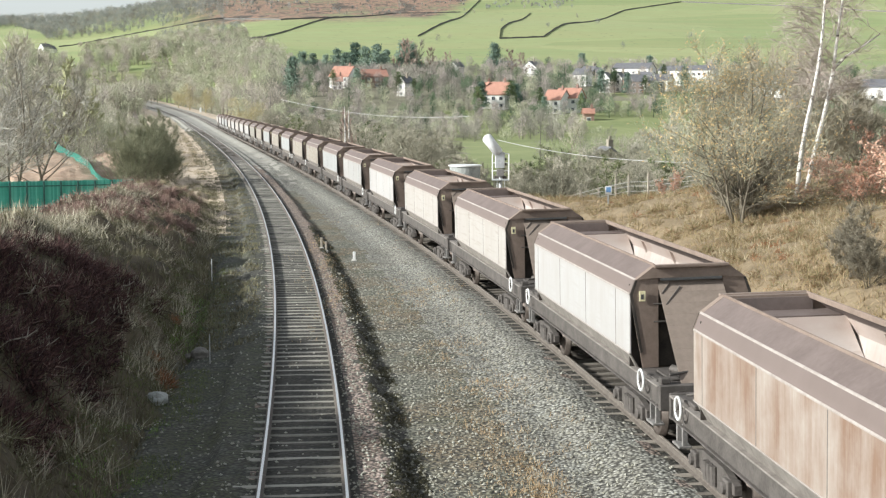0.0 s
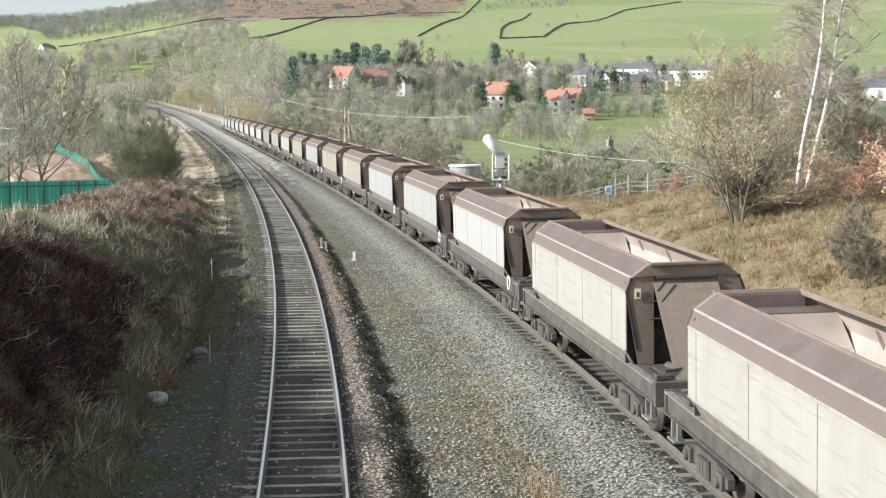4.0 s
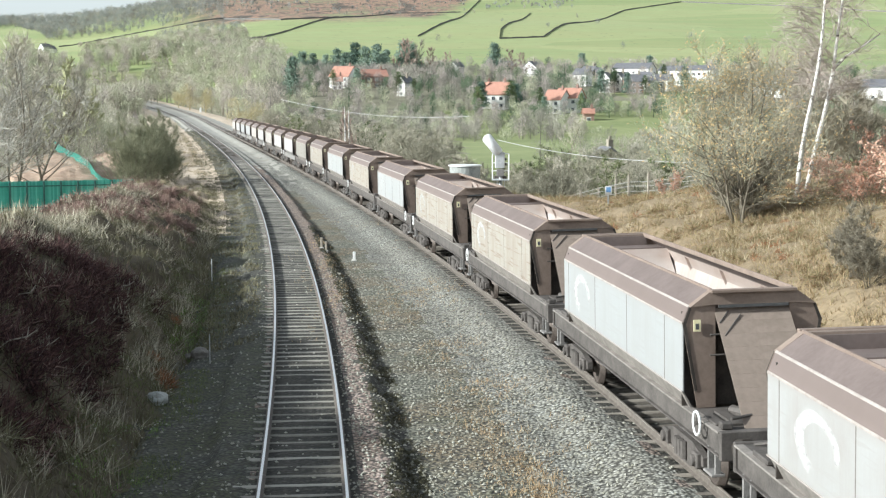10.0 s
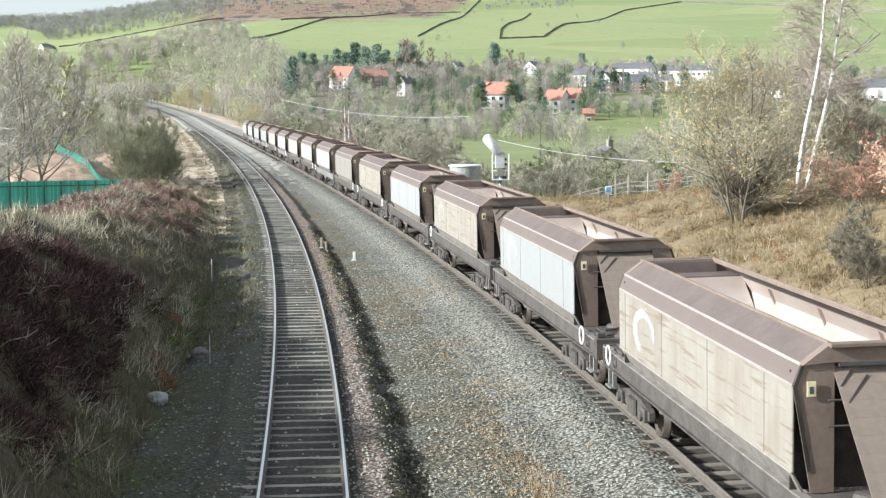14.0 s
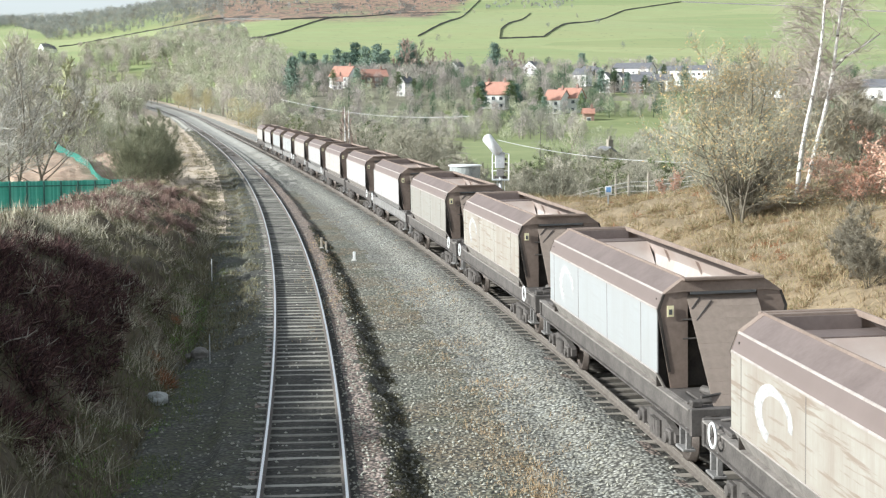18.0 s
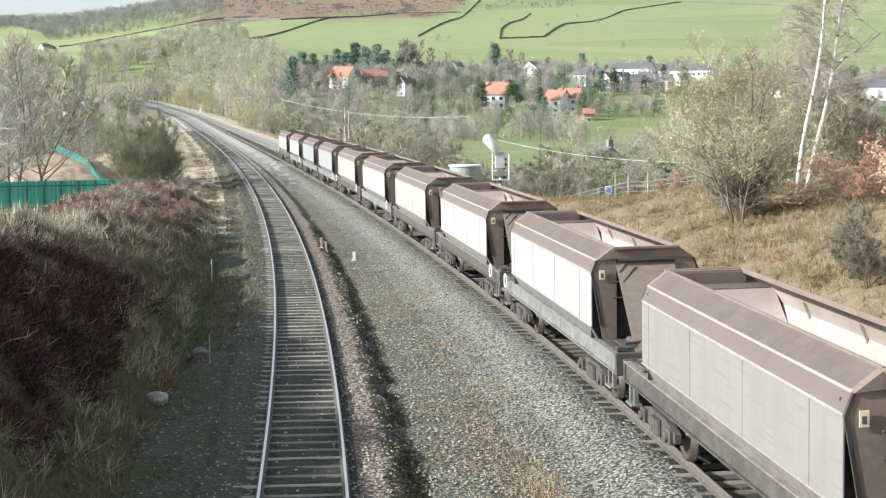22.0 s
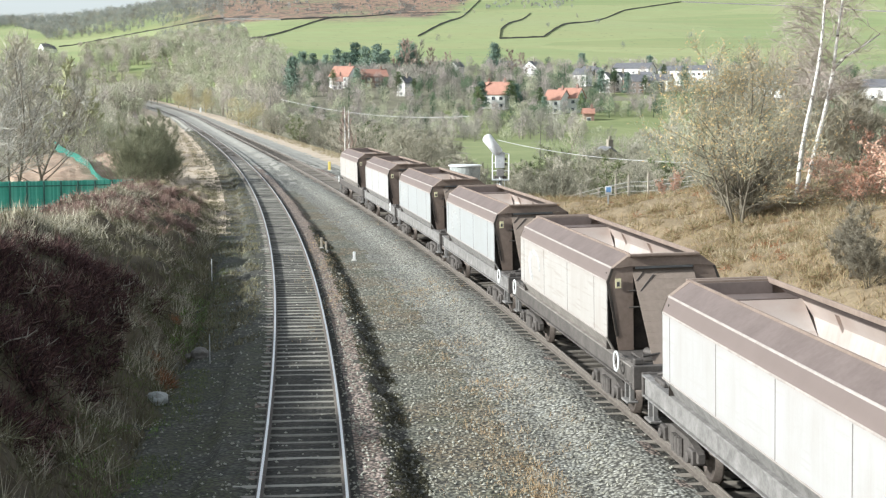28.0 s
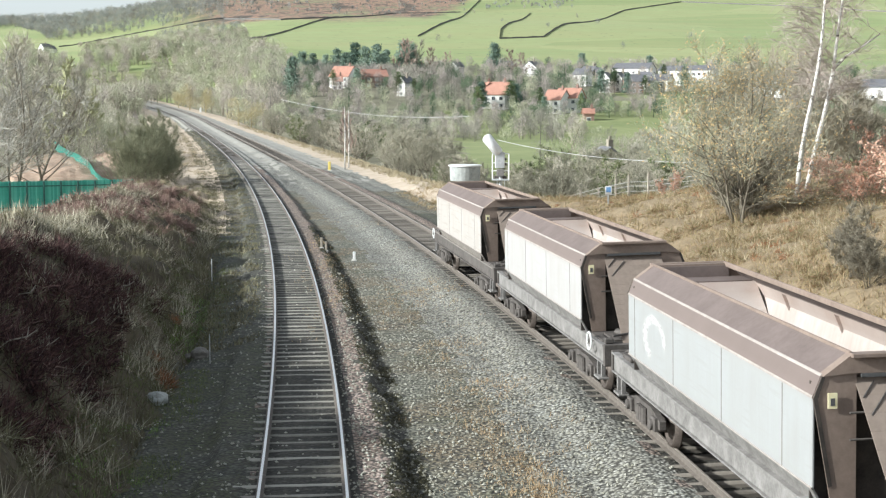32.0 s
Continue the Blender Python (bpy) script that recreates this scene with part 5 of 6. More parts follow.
# slender pale birches beside the railway
for px, d, ht in ((610, 150, 6.5), (617, 152, 6.0), (493, 330, 5.0)):
    x = at(px, d)
    t = thing("birch_tree", "slender pale birch stem with few twigs", "tree", Matrix.Translation((x, d, h(x, d))), "slender birches")
    part("trunk", Geo().tube([(0, 0, -0.2), (0.08, 0, ht * 0.5), (0, 0, ht)], [0.09, 0.07, 0.03], 6).mesh("trunk", M["birch"], True), t)
    part("crown", TREES["red"][0][1][1], t, "", Matrix.Diagonal((0.28, 0.28, ht / 11, 1)))


def ridge_woods():
    """Woods along the far skyline and in folds of the hill."""
    rng = random.Random(17)
    spots = []
    for i in range(560):
        spots.append((-60 + 400 * rng.random() ** 1.25, rng.uniform(2060, 2380), rng.uniform(10, 18)))
    for i in range(70):
        spots.append((rng.uniform(280, 430), rng.uniform(1290, 1480), rng.uniform(8, 13)))
    for i in range(760):
        d = rng.uniform(1690, 2120)
        lo = 40 + (2120 - d) * 0.12
        spots.append((lo + (400 - lo) * rng.random() ** 1.7, d, rng.uniform(6, 12)))
    for i in range(130):
        spots.append((330 + 210 * rng.random() ** 1.5, rng.uniform(1850, 2300), rng.uniform(5, 10)))
    for i in range(90):
        spots.append((rng.uniform(860, 1010), rng.uniform(1850, 2150), rng.uniform(3, 7)))
    for i in range(240):
        spots.append((rng.uniform(330, 840), rng.uniform(1750, 2250), rng.uniform(2, 5.5)))
    for i in range(14):
        spots.append((rng.uniform(640, 1560), rng.uniform(1100, 1800), rng.uniform(4, 8)))
    # grey crowns carry the haze of the far ridge
    for mat, pick in (("wood_haze_grey", 0), ("wood_dark", 1), ("wood_haze_grey", 2)):
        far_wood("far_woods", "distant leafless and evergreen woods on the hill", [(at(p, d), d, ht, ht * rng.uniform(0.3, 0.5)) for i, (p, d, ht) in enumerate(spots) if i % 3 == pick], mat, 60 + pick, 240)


ridge_woods()


# ---- grasses ----
def tufts(name, label, spots, mat, count, ln, w, flop, seed):
    """Tufts of thin blades, one object."""
    rng = np.random.default_rng(seed)
    s = np.repeat(np.asarray(spots, float), count, 0)
    n = len(s)
    base = s[:, :3] + np.c_[rng.normal(0, 0.08, (n, 2)), np.full(n, -0.03)]
    a = rng.uniform(0, 2 * np.pi, n)
    lean = rng.uniform(0.1, flop, n)
    size = s[:, 3] * ln * rng.uniform(0.6, 1.25, n)
    tip = base + np.c_[np.cos(a) * lean, np.sin(a) * lean, np.ones(n)] * (size / np.sqrt(1 + lean ** 2))[:, None]
    b = rng.uniform(0, 2 * np.pi, n)
    side = np.c_[np.cos(b), np.sin(b), np.zeros(n)] * w
    v = np.stack([base - side, base + side, tip], 1).reshape(-1, 3)
    f = np.arange(3 * n).reshape(-1, 3)
    thing(name, label, "grass", kind="stuff", mesh=raw_mesh(name, v.tolist(), f.tolist(), M[mat]))


def scatter(n, seed, d0, d1, lo, hi, track, keep=None, small=(0.6, 1.3)):
    rng = np.random.default_rng(seed)
    d = d0 * (d1 / d0) ** rng.random(n)
    o = rng.uniform(lo, hi, n)
    x = bend(track, d) + o
    if keep is not None:
        m = keep(x, d, o)
        x, d = x[m], d[m]
    return np.c_[x, d, land(x, d), rng.uniform(*small, len(x))]


def patches(s, level, k):
    return lambda x, d, o: 0.65 * grain(x, d, s, k) + 0.35 * grain(x, d, s * 0.33, k + 1) > level


def clumps(name, label, spots, mat, count, ln, w, seed):
    """Rounded tangles of twigs, one object."""
    rng = np.random.default_rng(seed)
    s = np.repeat(np.asarray(spots, float), count, 0)
    n = len(s)
    a, u = rng.uniform(0, 2 * np.pi, n), rng.uniform(-0.1, 1.0, n)
    q = np.sqrt(np.clip(1 - u * u, 0, 1))
    out = np.c_[np.cos(a) * q, np.sin(a) * q, u]
    size = s[:, 3] * ln
    p = s[:, :3] + out * (size * rng.uniform(0.2, 0.75, n))[:, None]
    d = out + rng.normal(0, 0.6, (n, 3))
    d /= np.linalg.norm(d, axis=1)[:, None]
    e = p + d * (size * rng.uniform(0.35, 0.9, n))[:, None]
    side = np.cross(d, rng.normal(0, 1, (n, 3)))
    side *= w / np.linalg.norm(side, axis=1)[:, None]
    v = np.stack([p - side, p + side, e], 1).reshape(-1, 3)
    thing(name, label, "undergrowth", kind="stuff", mesh=raw_mesh(name, v.tolist(), np.arange(3 * n).reshape(-1, 3).tolist(), M[mat]))


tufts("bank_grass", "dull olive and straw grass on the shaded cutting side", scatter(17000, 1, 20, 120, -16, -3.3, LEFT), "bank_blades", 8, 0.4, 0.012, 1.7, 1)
tufts("bank_tussocks", "hanging pale tussocks on the shaded cutting side", scatter(3000, 51, 20, 90, -12, -3.5, LEFT, patches(1.0, 0.54, 14), (0.6, 1.6)), "pale_straw", 14, 0.5, 0.014, 2.6, 51)
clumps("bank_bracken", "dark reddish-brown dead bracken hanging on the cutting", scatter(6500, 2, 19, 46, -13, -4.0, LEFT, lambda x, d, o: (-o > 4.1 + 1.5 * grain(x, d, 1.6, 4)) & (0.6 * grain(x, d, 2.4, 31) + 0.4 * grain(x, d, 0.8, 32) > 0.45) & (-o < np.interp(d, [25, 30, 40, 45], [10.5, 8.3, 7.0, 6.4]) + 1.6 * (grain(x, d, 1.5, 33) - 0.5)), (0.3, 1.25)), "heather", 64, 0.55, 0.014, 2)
clumps("bank_bracken", "reddish dead bracken stems on the cutting", scatter(900, 82, 19, 48, -12, -4.4, LEFT, lambda x, d, o: 0.6 * grain(x, d, 2.4, 31) + 0.4 * grain(x, d, 0.8, 32) > 0.48, (0.3, 0.9)), "crest_heather", 26, 0.6, 0.009, 82)
clumps("dead_fern", "rust-coloured dead fern at the foot of the cutting", np.array([(at(p, d), d, h(at(p, d), d), s) for p, d, s in ((284, 35.2, 1.0), (275, 36.0, 0.8), (300, 44.0, 0.7), (262, 37.5, 0.7))]), "fern", 160, 0.42, 0.012, 61)
clumps("ditch_weeds", "dark moss and low weeds along the ballast edge", scatter(4200, 62, 20, 78, 1.5, 2.3, LEFT, patches(0.9, 0.4, 15), (0.2, 0.7)), "dark_moss", 22, 0.11, 0.008, 62)
clumps("bank_bracken", "reddish-brown heather along the crest", scatter(1500, 3, 60, 96, -12.0, -4.6, LEFT, patches(3.0, 0.4, 6), (0.45, 1.0)), "crest_heather", 90, 0.55, 0.014, 3)
clumps("slope_litter", "russet dead bracken in the grass of the sunny bank", scatter(520, 83, 30, 90, 5, 24, RIGHT, patches(4.0, 0.5, 23), (0.3, 0.8)), "fern", 46, 0.42, 0.012, 83)
clumps("bank_scrub", "grey-green brambles on the cutting", scatter(420, 12, 22, 100, -13, -4.2, LEFT, patches(3.5, 0.52, 9), (0.4, 1.0)), "bank_blades", 90, 0.55, 0.012, 12)
tufts("crest_grass", "pale straw grass on top of the cutting", scatter(9000, 4, 29, 92, -16, -7.2, LEFT, patches(3.0, 0.36, 2)), "pale_straw", 9, 0.45, 0.014, 1.2, 4)
tufts("verge_grass", "pale dry grass beside the railway", scatter(2600, 5, 88, 330, -9.5, -4.0, LEFT, patches(4.0, 0.4, 5)), "dry_blades", 7, 0.3, 0.026, 1.5, 5)
# Lineside weeds, spread wider to darken a sunlit patch in place of shadow.
tufts("verge_weeds", "low olive and straw weeds beside the track", scatter(9500, 71, 40, 330, -4.8, -1.3, LEFT, patches(1.8, 0.42, 17), (0.3, 1.0)), "bank_blades", 7, 0.24, 0.02, 1.8, 71)
tufts("cess_grass", "low green moss and grass in the shaded cess", scatter(7000, 13, 19, 75, -4.6, -2.4, LEFT, patches(2.0, 0.47, 7), (0.3, 0.9)), "cess_blades", 7, 0.17, 0.01, 1.8, 13)
tufts("slope_grass", "matted straw and olive winter grass on the sunny bank", scatter(22000, 6, 24, 112, 4.0, 24, RIGHT), "slope_blades", 8, 0.27, 0.013, 2.2, 6)
tufts("slope_tussocks", "pale tussocks of dry grass on the sunny bank", scatter(5000, 16, 40, 112, 4.5, 24, RIGHT, patches(5.0, 0.52, 11)), "dry_blades", 9, 0.36, 0.013, 1.6, 16)
clumps("slope_bramble", "brown brambles and dead stems in the grass", scatter(2600, 7, 24, 100, 4.6, 24, RIGHT, patches(3.4, 0.42, 2), (0.3, 1.0)), "bramble", 70, 0.5, 0.011, 7)
tufts("verge_grass", "pale dry grass along the far verge", scatter(2600, 8, 100, 420, 6.5, 10.5, RIGHT), "dry_blades", 7, 0.34, 0.03, 1.3, 8)
tufts("track_weeds", "dry yellowish weeds in the ballast", scatter(2600, 9, 20, 95, 1.9, 6.0, LEFT, patches(2.2, 0.68, 3), (0.3, 0.8)), "weed_blades", 6, 0.18, 0.008, 1.5, 9)


def weed_patches():
    """Dry weeds in clumps on the ballast."""
    rng = np.random.default_rng(77)
    rows = []
    for px, d, n, sx, sd in ((965, 25.6, 300, 0.32, 1.1), (905, 27.5, 110, 0.4, 0.9), (870, 35.0, 130, 0.5, 1.2), (800, 40.5, 120, 0.6, 1.4), (735, 52, 200, 0.9, 2.2), (860, 31, 90, 0.5, 1.0), (590, 50, 120, 0.25, 4.0), (575, 60, 120, 0.25, 4.0), (690, 48, 50, 0.8, 1.5), (560, 70, 90, 0.3, 4.0), (1000, 24, 90, 0.5, 0.6)):
        x = at(px, d) + rng.normal(0, sx, n)
        y = d + rng.normal(0, sd, n)
        rows.append(np.c_[x, y, land(x, y), rng.uniform(0.35, 1.0, n)])
    return np.concatenate(rows)


tufts("moss_patch", "bright green moss at the foot of the cutting", np.concatenate([scatter(900, 41, 40, 52, -3.9, -3.0, LEFT, None, (0.4, 0.9)), scatter(500, 42, 23, 32, -4.2, -3.0, LEFT, patches(1.5, 0.5, 3), (0.4, 0.9))]), "moss_blades", 9, 0.14, 0.012, 2.0, 43)
tufts("track_weeds", "straw-coloured dead weeds growing in the ballast", weed_patches(), "weed_blades", 9, 0.18, 0.009, 2.2, 21)


def loose_stones():
    """Loose ballast stones near the camera, one object."""
    rng = np.random.default_rng(31)
    d = 21 * (62 / 21) ** rng.random(15000)
    o = rng.uniform(-4.2, 9.0, len(d))
    x = bend(LEFT, d) + o
    keep = (np.abs(x - bend(RIGHT, d) + 0.3) > 1.35) & (o > 0.85) | (rng.random(len(d)) < np.where(o < -0.85, 0.3, 0.12))
    x, d = x[keep], d[keep]
    n = len(x)
    c0 = np.c_[x, d, land(x, d) + 0.012]
    r = rng.uniform(0.016, 0.045, (n, 1))
    axes = np.array([(1, 0, 0), (0, 1, 0), (-1, 0, 0), (0, -1, 0), (0.1, 0, 0.75), (0, 0.1, -0.6)], float)
    ang = rng.uniform(0, 6.28, n)
    ca, sa = np.cos(ang), np.sin(ang)
    pts = axes[None] * (1 + rng.normal(0, 0.22, (n, 6, 1)))
    px = pts[..., 0] * ca[:, None] - pts[..., 1] * sa[:, None]
    py = pts[..., 0] * sa[:, None] + pts[..., 1] * ca[:, None]
    v = c0[:, None] + np.stack([px, py, pts[..., 2]], -1) * r[:, None]
    f0 = np.array([(0, 1, 4), (1, 2, 4), (2, 3, 4), (3, 0, 4), (1, 0, 5), (2, 1, 5), (3, 2, 5), (0, 3, 5)])
    f = (f0[None] + 6 * np.arange(n)[:, None, None]).reshape(-1, 3)
    thing("ballast_stones", "loose pale ballast stones lying on the bed", "stones", kind="stuff", mesh=raw_mesh("ballast_stones", v.reshape(-1, 3).tolist(), f.tolist(), M["loose_stone"]))


loose_stones()


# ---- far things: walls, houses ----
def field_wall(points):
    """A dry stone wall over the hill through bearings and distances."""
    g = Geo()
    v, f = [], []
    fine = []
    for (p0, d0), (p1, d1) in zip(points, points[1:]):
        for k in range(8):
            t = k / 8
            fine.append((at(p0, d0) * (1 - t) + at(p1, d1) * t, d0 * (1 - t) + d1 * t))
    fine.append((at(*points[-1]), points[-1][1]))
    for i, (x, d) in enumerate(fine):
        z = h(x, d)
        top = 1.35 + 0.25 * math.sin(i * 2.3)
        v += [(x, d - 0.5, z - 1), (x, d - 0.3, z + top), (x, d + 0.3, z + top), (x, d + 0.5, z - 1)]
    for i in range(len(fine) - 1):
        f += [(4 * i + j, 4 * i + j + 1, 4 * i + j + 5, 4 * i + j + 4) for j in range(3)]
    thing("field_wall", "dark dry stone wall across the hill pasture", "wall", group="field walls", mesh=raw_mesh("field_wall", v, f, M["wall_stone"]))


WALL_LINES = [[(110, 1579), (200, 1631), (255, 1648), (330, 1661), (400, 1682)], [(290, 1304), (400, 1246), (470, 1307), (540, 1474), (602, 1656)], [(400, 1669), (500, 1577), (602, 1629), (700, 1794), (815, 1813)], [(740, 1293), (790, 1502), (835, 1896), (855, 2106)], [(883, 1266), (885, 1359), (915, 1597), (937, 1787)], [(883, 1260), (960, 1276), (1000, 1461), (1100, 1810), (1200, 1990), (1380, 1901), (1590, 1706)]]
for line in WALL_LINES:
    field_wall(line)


def house(px, d, w, dep, eave, ridge, wall, roof, label, turn=0.0, cols=3, gable=False, rows=2):
    x = at(px, d)
    t = thing("house", label, "house", pose(x, d, h(x, d) - 0.3, 0, 0, turn), "village houses")
    body = Geo()
    body.box(-w / 2, w / 2, -dep / 2, dep / 2, -1.5, eave)
    if gable:
        body.prism([(-w / 2, eave), (w / 2, eave), (0, ridge)], -dep / 2, dep / 2, "y")
        rf = Geo().prism([(-w / 2 - 0.35, eave - 0.3), (0, ridge + 0.05), (w / 2 + 0.35, eave - 0.3), (w / 2 + 0.35, eave - 0.05), (0, ridge + 0.3), (-w / 2 - 0.35, eave - 0.05)], -dep / 2 - 0.3, dep / 2 + 0.3, "y")
    else:
        body.prism([(-dep / 2, eave), (dep / 2, eave), (0, ridge)], -w / 2, w / 2, "x")
        rf = Geo().prism([(-dep / 2 - 0.35, eave - 0.3), (0, ridge + 0.05), (dep / 2 + 0.35, eave - 0.3), (dep / 2 + 0.35, eave - 0.05), (0, ridge + 0.3), (-dep / 2 - 0.35, eave - 0.05)], -w / 2 - 0.3, w / 2 + 0.3, "x")
    part("wall", body.mesh("wall", M[wall]), t)
    r = part("roof", rf.mesh("roof", M[roof]), t, "pitched tiled roof" if roof == "roof_red" else "pitched slate roof")
    part("chimney", Geo().box(-0.4, 0.4, -0.35, 0.35, 0, 1.7, 0.05).box(-0.15, 0.15, -0.15, 0.15, 1.7, 2.1).mesh("chimney", M["brick" if roof == "roof_red" else "house_stone"]), r, "", Matrix.Translation((w * 0.32 if not gable else 0.6, 0, ridge - 0.4)))
    for c in range(cols):
        for q in range(rows):
            xx = (c + 0.5) / cols * w - w / 2
            zz = eave * (0.22 + 0.5 * q)
            win = part("window", WIN[0], t, "", Matrix.Translation((xx, -dep / 2 - 0.02, zz)))
            part("pane", WIN[1], win)


WIN = (Geo().box(-0.65, 0.65, -0.06, 0.02, -0.65, 0.65, 0.02).mesh("window", M["white"]), Geo().box(-0.52, -0.04, -0.075, -0.055, -0.52, 0.52).box(0.04, 0.52, -0.075, -0.055, -0.52, 0.52).mesh("pane", M["glass"]))
WHITE_H, RED_H, STONE_H = "white rendered village house with slate roof", "red-roofed brick and white village house", "stone village house with slate roof"
for spec in (
        (862, 482, 6.0, 8, 5.2, 8.2, "brick", "roof_red", RED_H, 10, 2, True), (880, 478, 8.0, 8, 4.8, 8.6, "render_white", "roof_red", RED_H, -22, 3),
        (985, 462, 6.0, 8, 4.6, 7.4, "render_white", "roof_red", RED_H, -30, 2), (1008, 466, 7.5, 8, 4.8, 7.6, "render_white", "roof_red", RED_H, -26, 3),
        (610, 585, 8.5, 9, 4.8, 8.6, "render_white", "roof_red", RED_H, -24, 3), (598, 575, 4.0, 6, 3.4, 5.4, "render_white", "roof_red", RED_H, 5, 2),
        (662, 590, 10, 8, 4.6, 7.2, "brick", "roof_red", RED_H, 20, 3), (718, 525, 3.4, 6, 5.0, 7.0, "render_white", "roof_slate", WHITE_H, -32, 1, True),
        (808, 730, 4.5, 7, 5.5, 7.6, "render_white", "roof_slate", WHITE_H, -32, 1, True), (942, 745, 8, 8, 4.6, 7.6, "render_white", "roof_slate", WHITE_H, -32, 2, True),
        (885, 770, 13, 8, 4.6, 7.2, "house_stone", "roof_slate", STONE_H, 0, 4), (1120, 640, 17, 8, 6.6, 8.8, "render_white", "roof_slate", WHITE_H, -32, 6),
        (1042, 660, 6, 7, 4.6, 7.0, "render_white", "roof_slate", WHITE_H, -32, 2), (1060, 655, 4, 6, 4.2, 6.4, "house_stone", "roof_slate", STONE_H, 0, 1),
        (1075, 548, 4.2, 7, 5.4, 7.6, "render_white", "roof_slate", WHITE_H, -32, 2, True), (1098, 552, 3.6, 7, 5.4, 7.6, "render_white", "roof_slate", WHITE_H, -32, 1, True),
        (1118, 545, 7, 7, 4.6, 7.0, "brick", "roof_slate", "brick village house with slate roof", 0, 3), (1158, 550, 6, 7, 4.2, 6.2, "house_stone", "roof_slate", STONE_H, 0, 2),
        (1188, 605, 10, 7, 6.6, 8.2, "render_white", "roof_slate", WHITE_H, -32, 4), (1240, 615, 12, 7, 6.6, 8.2, "render_white", "roof_slate", WHITE_H, -32, 5),
        (1362, 520, 12, 7, 6.0, 7.6, "render_white", "roof_slate", WHITE_H, -32, 5), (1545, 510, 14, 8, 4.6, 7.0, "render_white", "roof_slate", WHITE_H, -28, 5, False, 1),
        (1172, 560, 6, 7, 4.4, 6.4, "render_white", "roof_slate", WHITE_H, -30, 2), (1142, 575, 6, 7, 4.8, 6.8, "render_white", "roof_slate", WHITE_H, -35, 2), (1030, 600, 6, 7, 5, 7.2, "render_white", "roof_slate", WHITE_H, -30, 2), (14, 330, 9, 8, 6.2, 9.2, "render_white", "roof_slate", WHITE_H, -30, 3), (42, 345, 8, 7, 4.8, 7.4, "house_stone", "roof_slate", STONE_H, -30, 3),
        (1040, 440, 3.2, 4, 2.4, 3.6, "brick", "roof_red", "small brick garden building", 0, 1, False, 1), (86, 1330, 8, 9, 5, 9, "render_white", "roof_slate", "white hill farmhouse with slate roof", -35, 3, True), (96, 1335, 8, 7, 4, 7, "render_white", "roof_slate", "white hill farmhouse with slate roof", -35, 3, True),
        (92, 470, 6.5, 7, 5, 7.6, "render_white", "roof_slate", WHITE_H, -32, 2, True), (1072, 205, 3.4, 3.0, 2.2, 3.4, "house_stone", "roof_slate", "small stone hut in the valley scrub", 20, 1, True, 1)):
    house(*spec)


# ---- lineside things ----
def signal():
    d = 72.0
    x = at(886, d)
    z = h(x, d)
    t = thing("railway_signal", "pale grey colour-light signal on a post with caged ladder", "signal", Matrix.Translation((x, d, z)))
    top = 2.55 - z
    part("post", Geo().tube([(0, 0, -0.3), (0, 0, top + 0.6)], [0.09, 0.09], 10).mesh("post", M["galv"], True), t)
    part("base", Geo().box(-0.35, 0.35, -0.35, 0.35, -0.3, 0.12, 0.03).mesh("base", M["concrete"]), t)
    head = part("signal_head", Geo().box(-0.28, 0.2, -0.14, 0.14, top + 0.75, top + 1.55, 0.03).mesh("signal_head", M["galv"]), t, "pale grey signal head seen from behind")
    m = Matrix.Translation((-0.1, 0, top + 1.5)) @ pose(0, 0, 0, 0, -38, 0)
    part("hood", Geo().lathe([(-0.05, 0.16), (0.0, 0.24), (0.95, 0.26), (1.05, 0.2), (1.1, 0.05)], 16, m @ pose(0, 0, 0, 0, -90, 0)).mesh("hood", M["white"], True), t, "tilted white round-backed hood")
    cage = part("ladder_cage", Geo().box(-0.42, 0.42, -0.3, 0.3, top + 0.14, top + 0.2, 0.01).mesh("ladder_cage", M["galv"]), t)
    for a, b in (((-0.4, 0.28), (-0.4, 0.28)), ((0.4, 0.28), (0.4, 0.28)), ((0.4, -0.28), (0.4, -0.28))):
        part("rail_post", Geo().tube([(a[0], a[1], top + 0.2), (b[0], b[1], top + 1.45)], [0.028, 0.028], 6).mesh("rail_post", M["white"]), cage)
    for z1 in (0.6, 1.0, 1.45):
        part("guard_rail", Geo().tube([(-0.4, 0.28, top + z1), (0.4, 0.28, top + z1), (0.4, -0.28, top + z1)], [0.025] * 3, 6).mesh("guard_rail", M["white"]), cage)
    for z1 in (0.22, 0.86, 1.12):
        part("junction_box", Geo().box(-0.3, 0.3, 0.1, 0.24, top + z1, top + z1 + 0.13, 0.015).mesh("junction_box", M["frame_grey"]), t, "dark junction box")
    part("relay_box", Geo().box(-0.2, 0.16, -0.2, 0.1, top + 0.35, top + 0.7, 0.02).mesh("relay_box", M["frame_pale"]), t)
    lad = part("ladder", Geo().tube([(0.22, 0.3, 0), (0.22, 0.3, top + 0.3)], [0.02, 0.02], 5).tube([(-0.16, 0.3, 0), (-0.16, 0.3, top + 0.3)], [0.02, 0.02], 5).mesh("ladder", M["galv"]), t)
    for k in range(8):
        part("rung", Geo().tube([(-0.16, 0.3, 0.3 + 0.3 * k), (0.22, 0.3, 0.3 + 0.3 * k)], [0.013, 0.013], 5).mesh("rung", M["galv"]), lad)


signal()

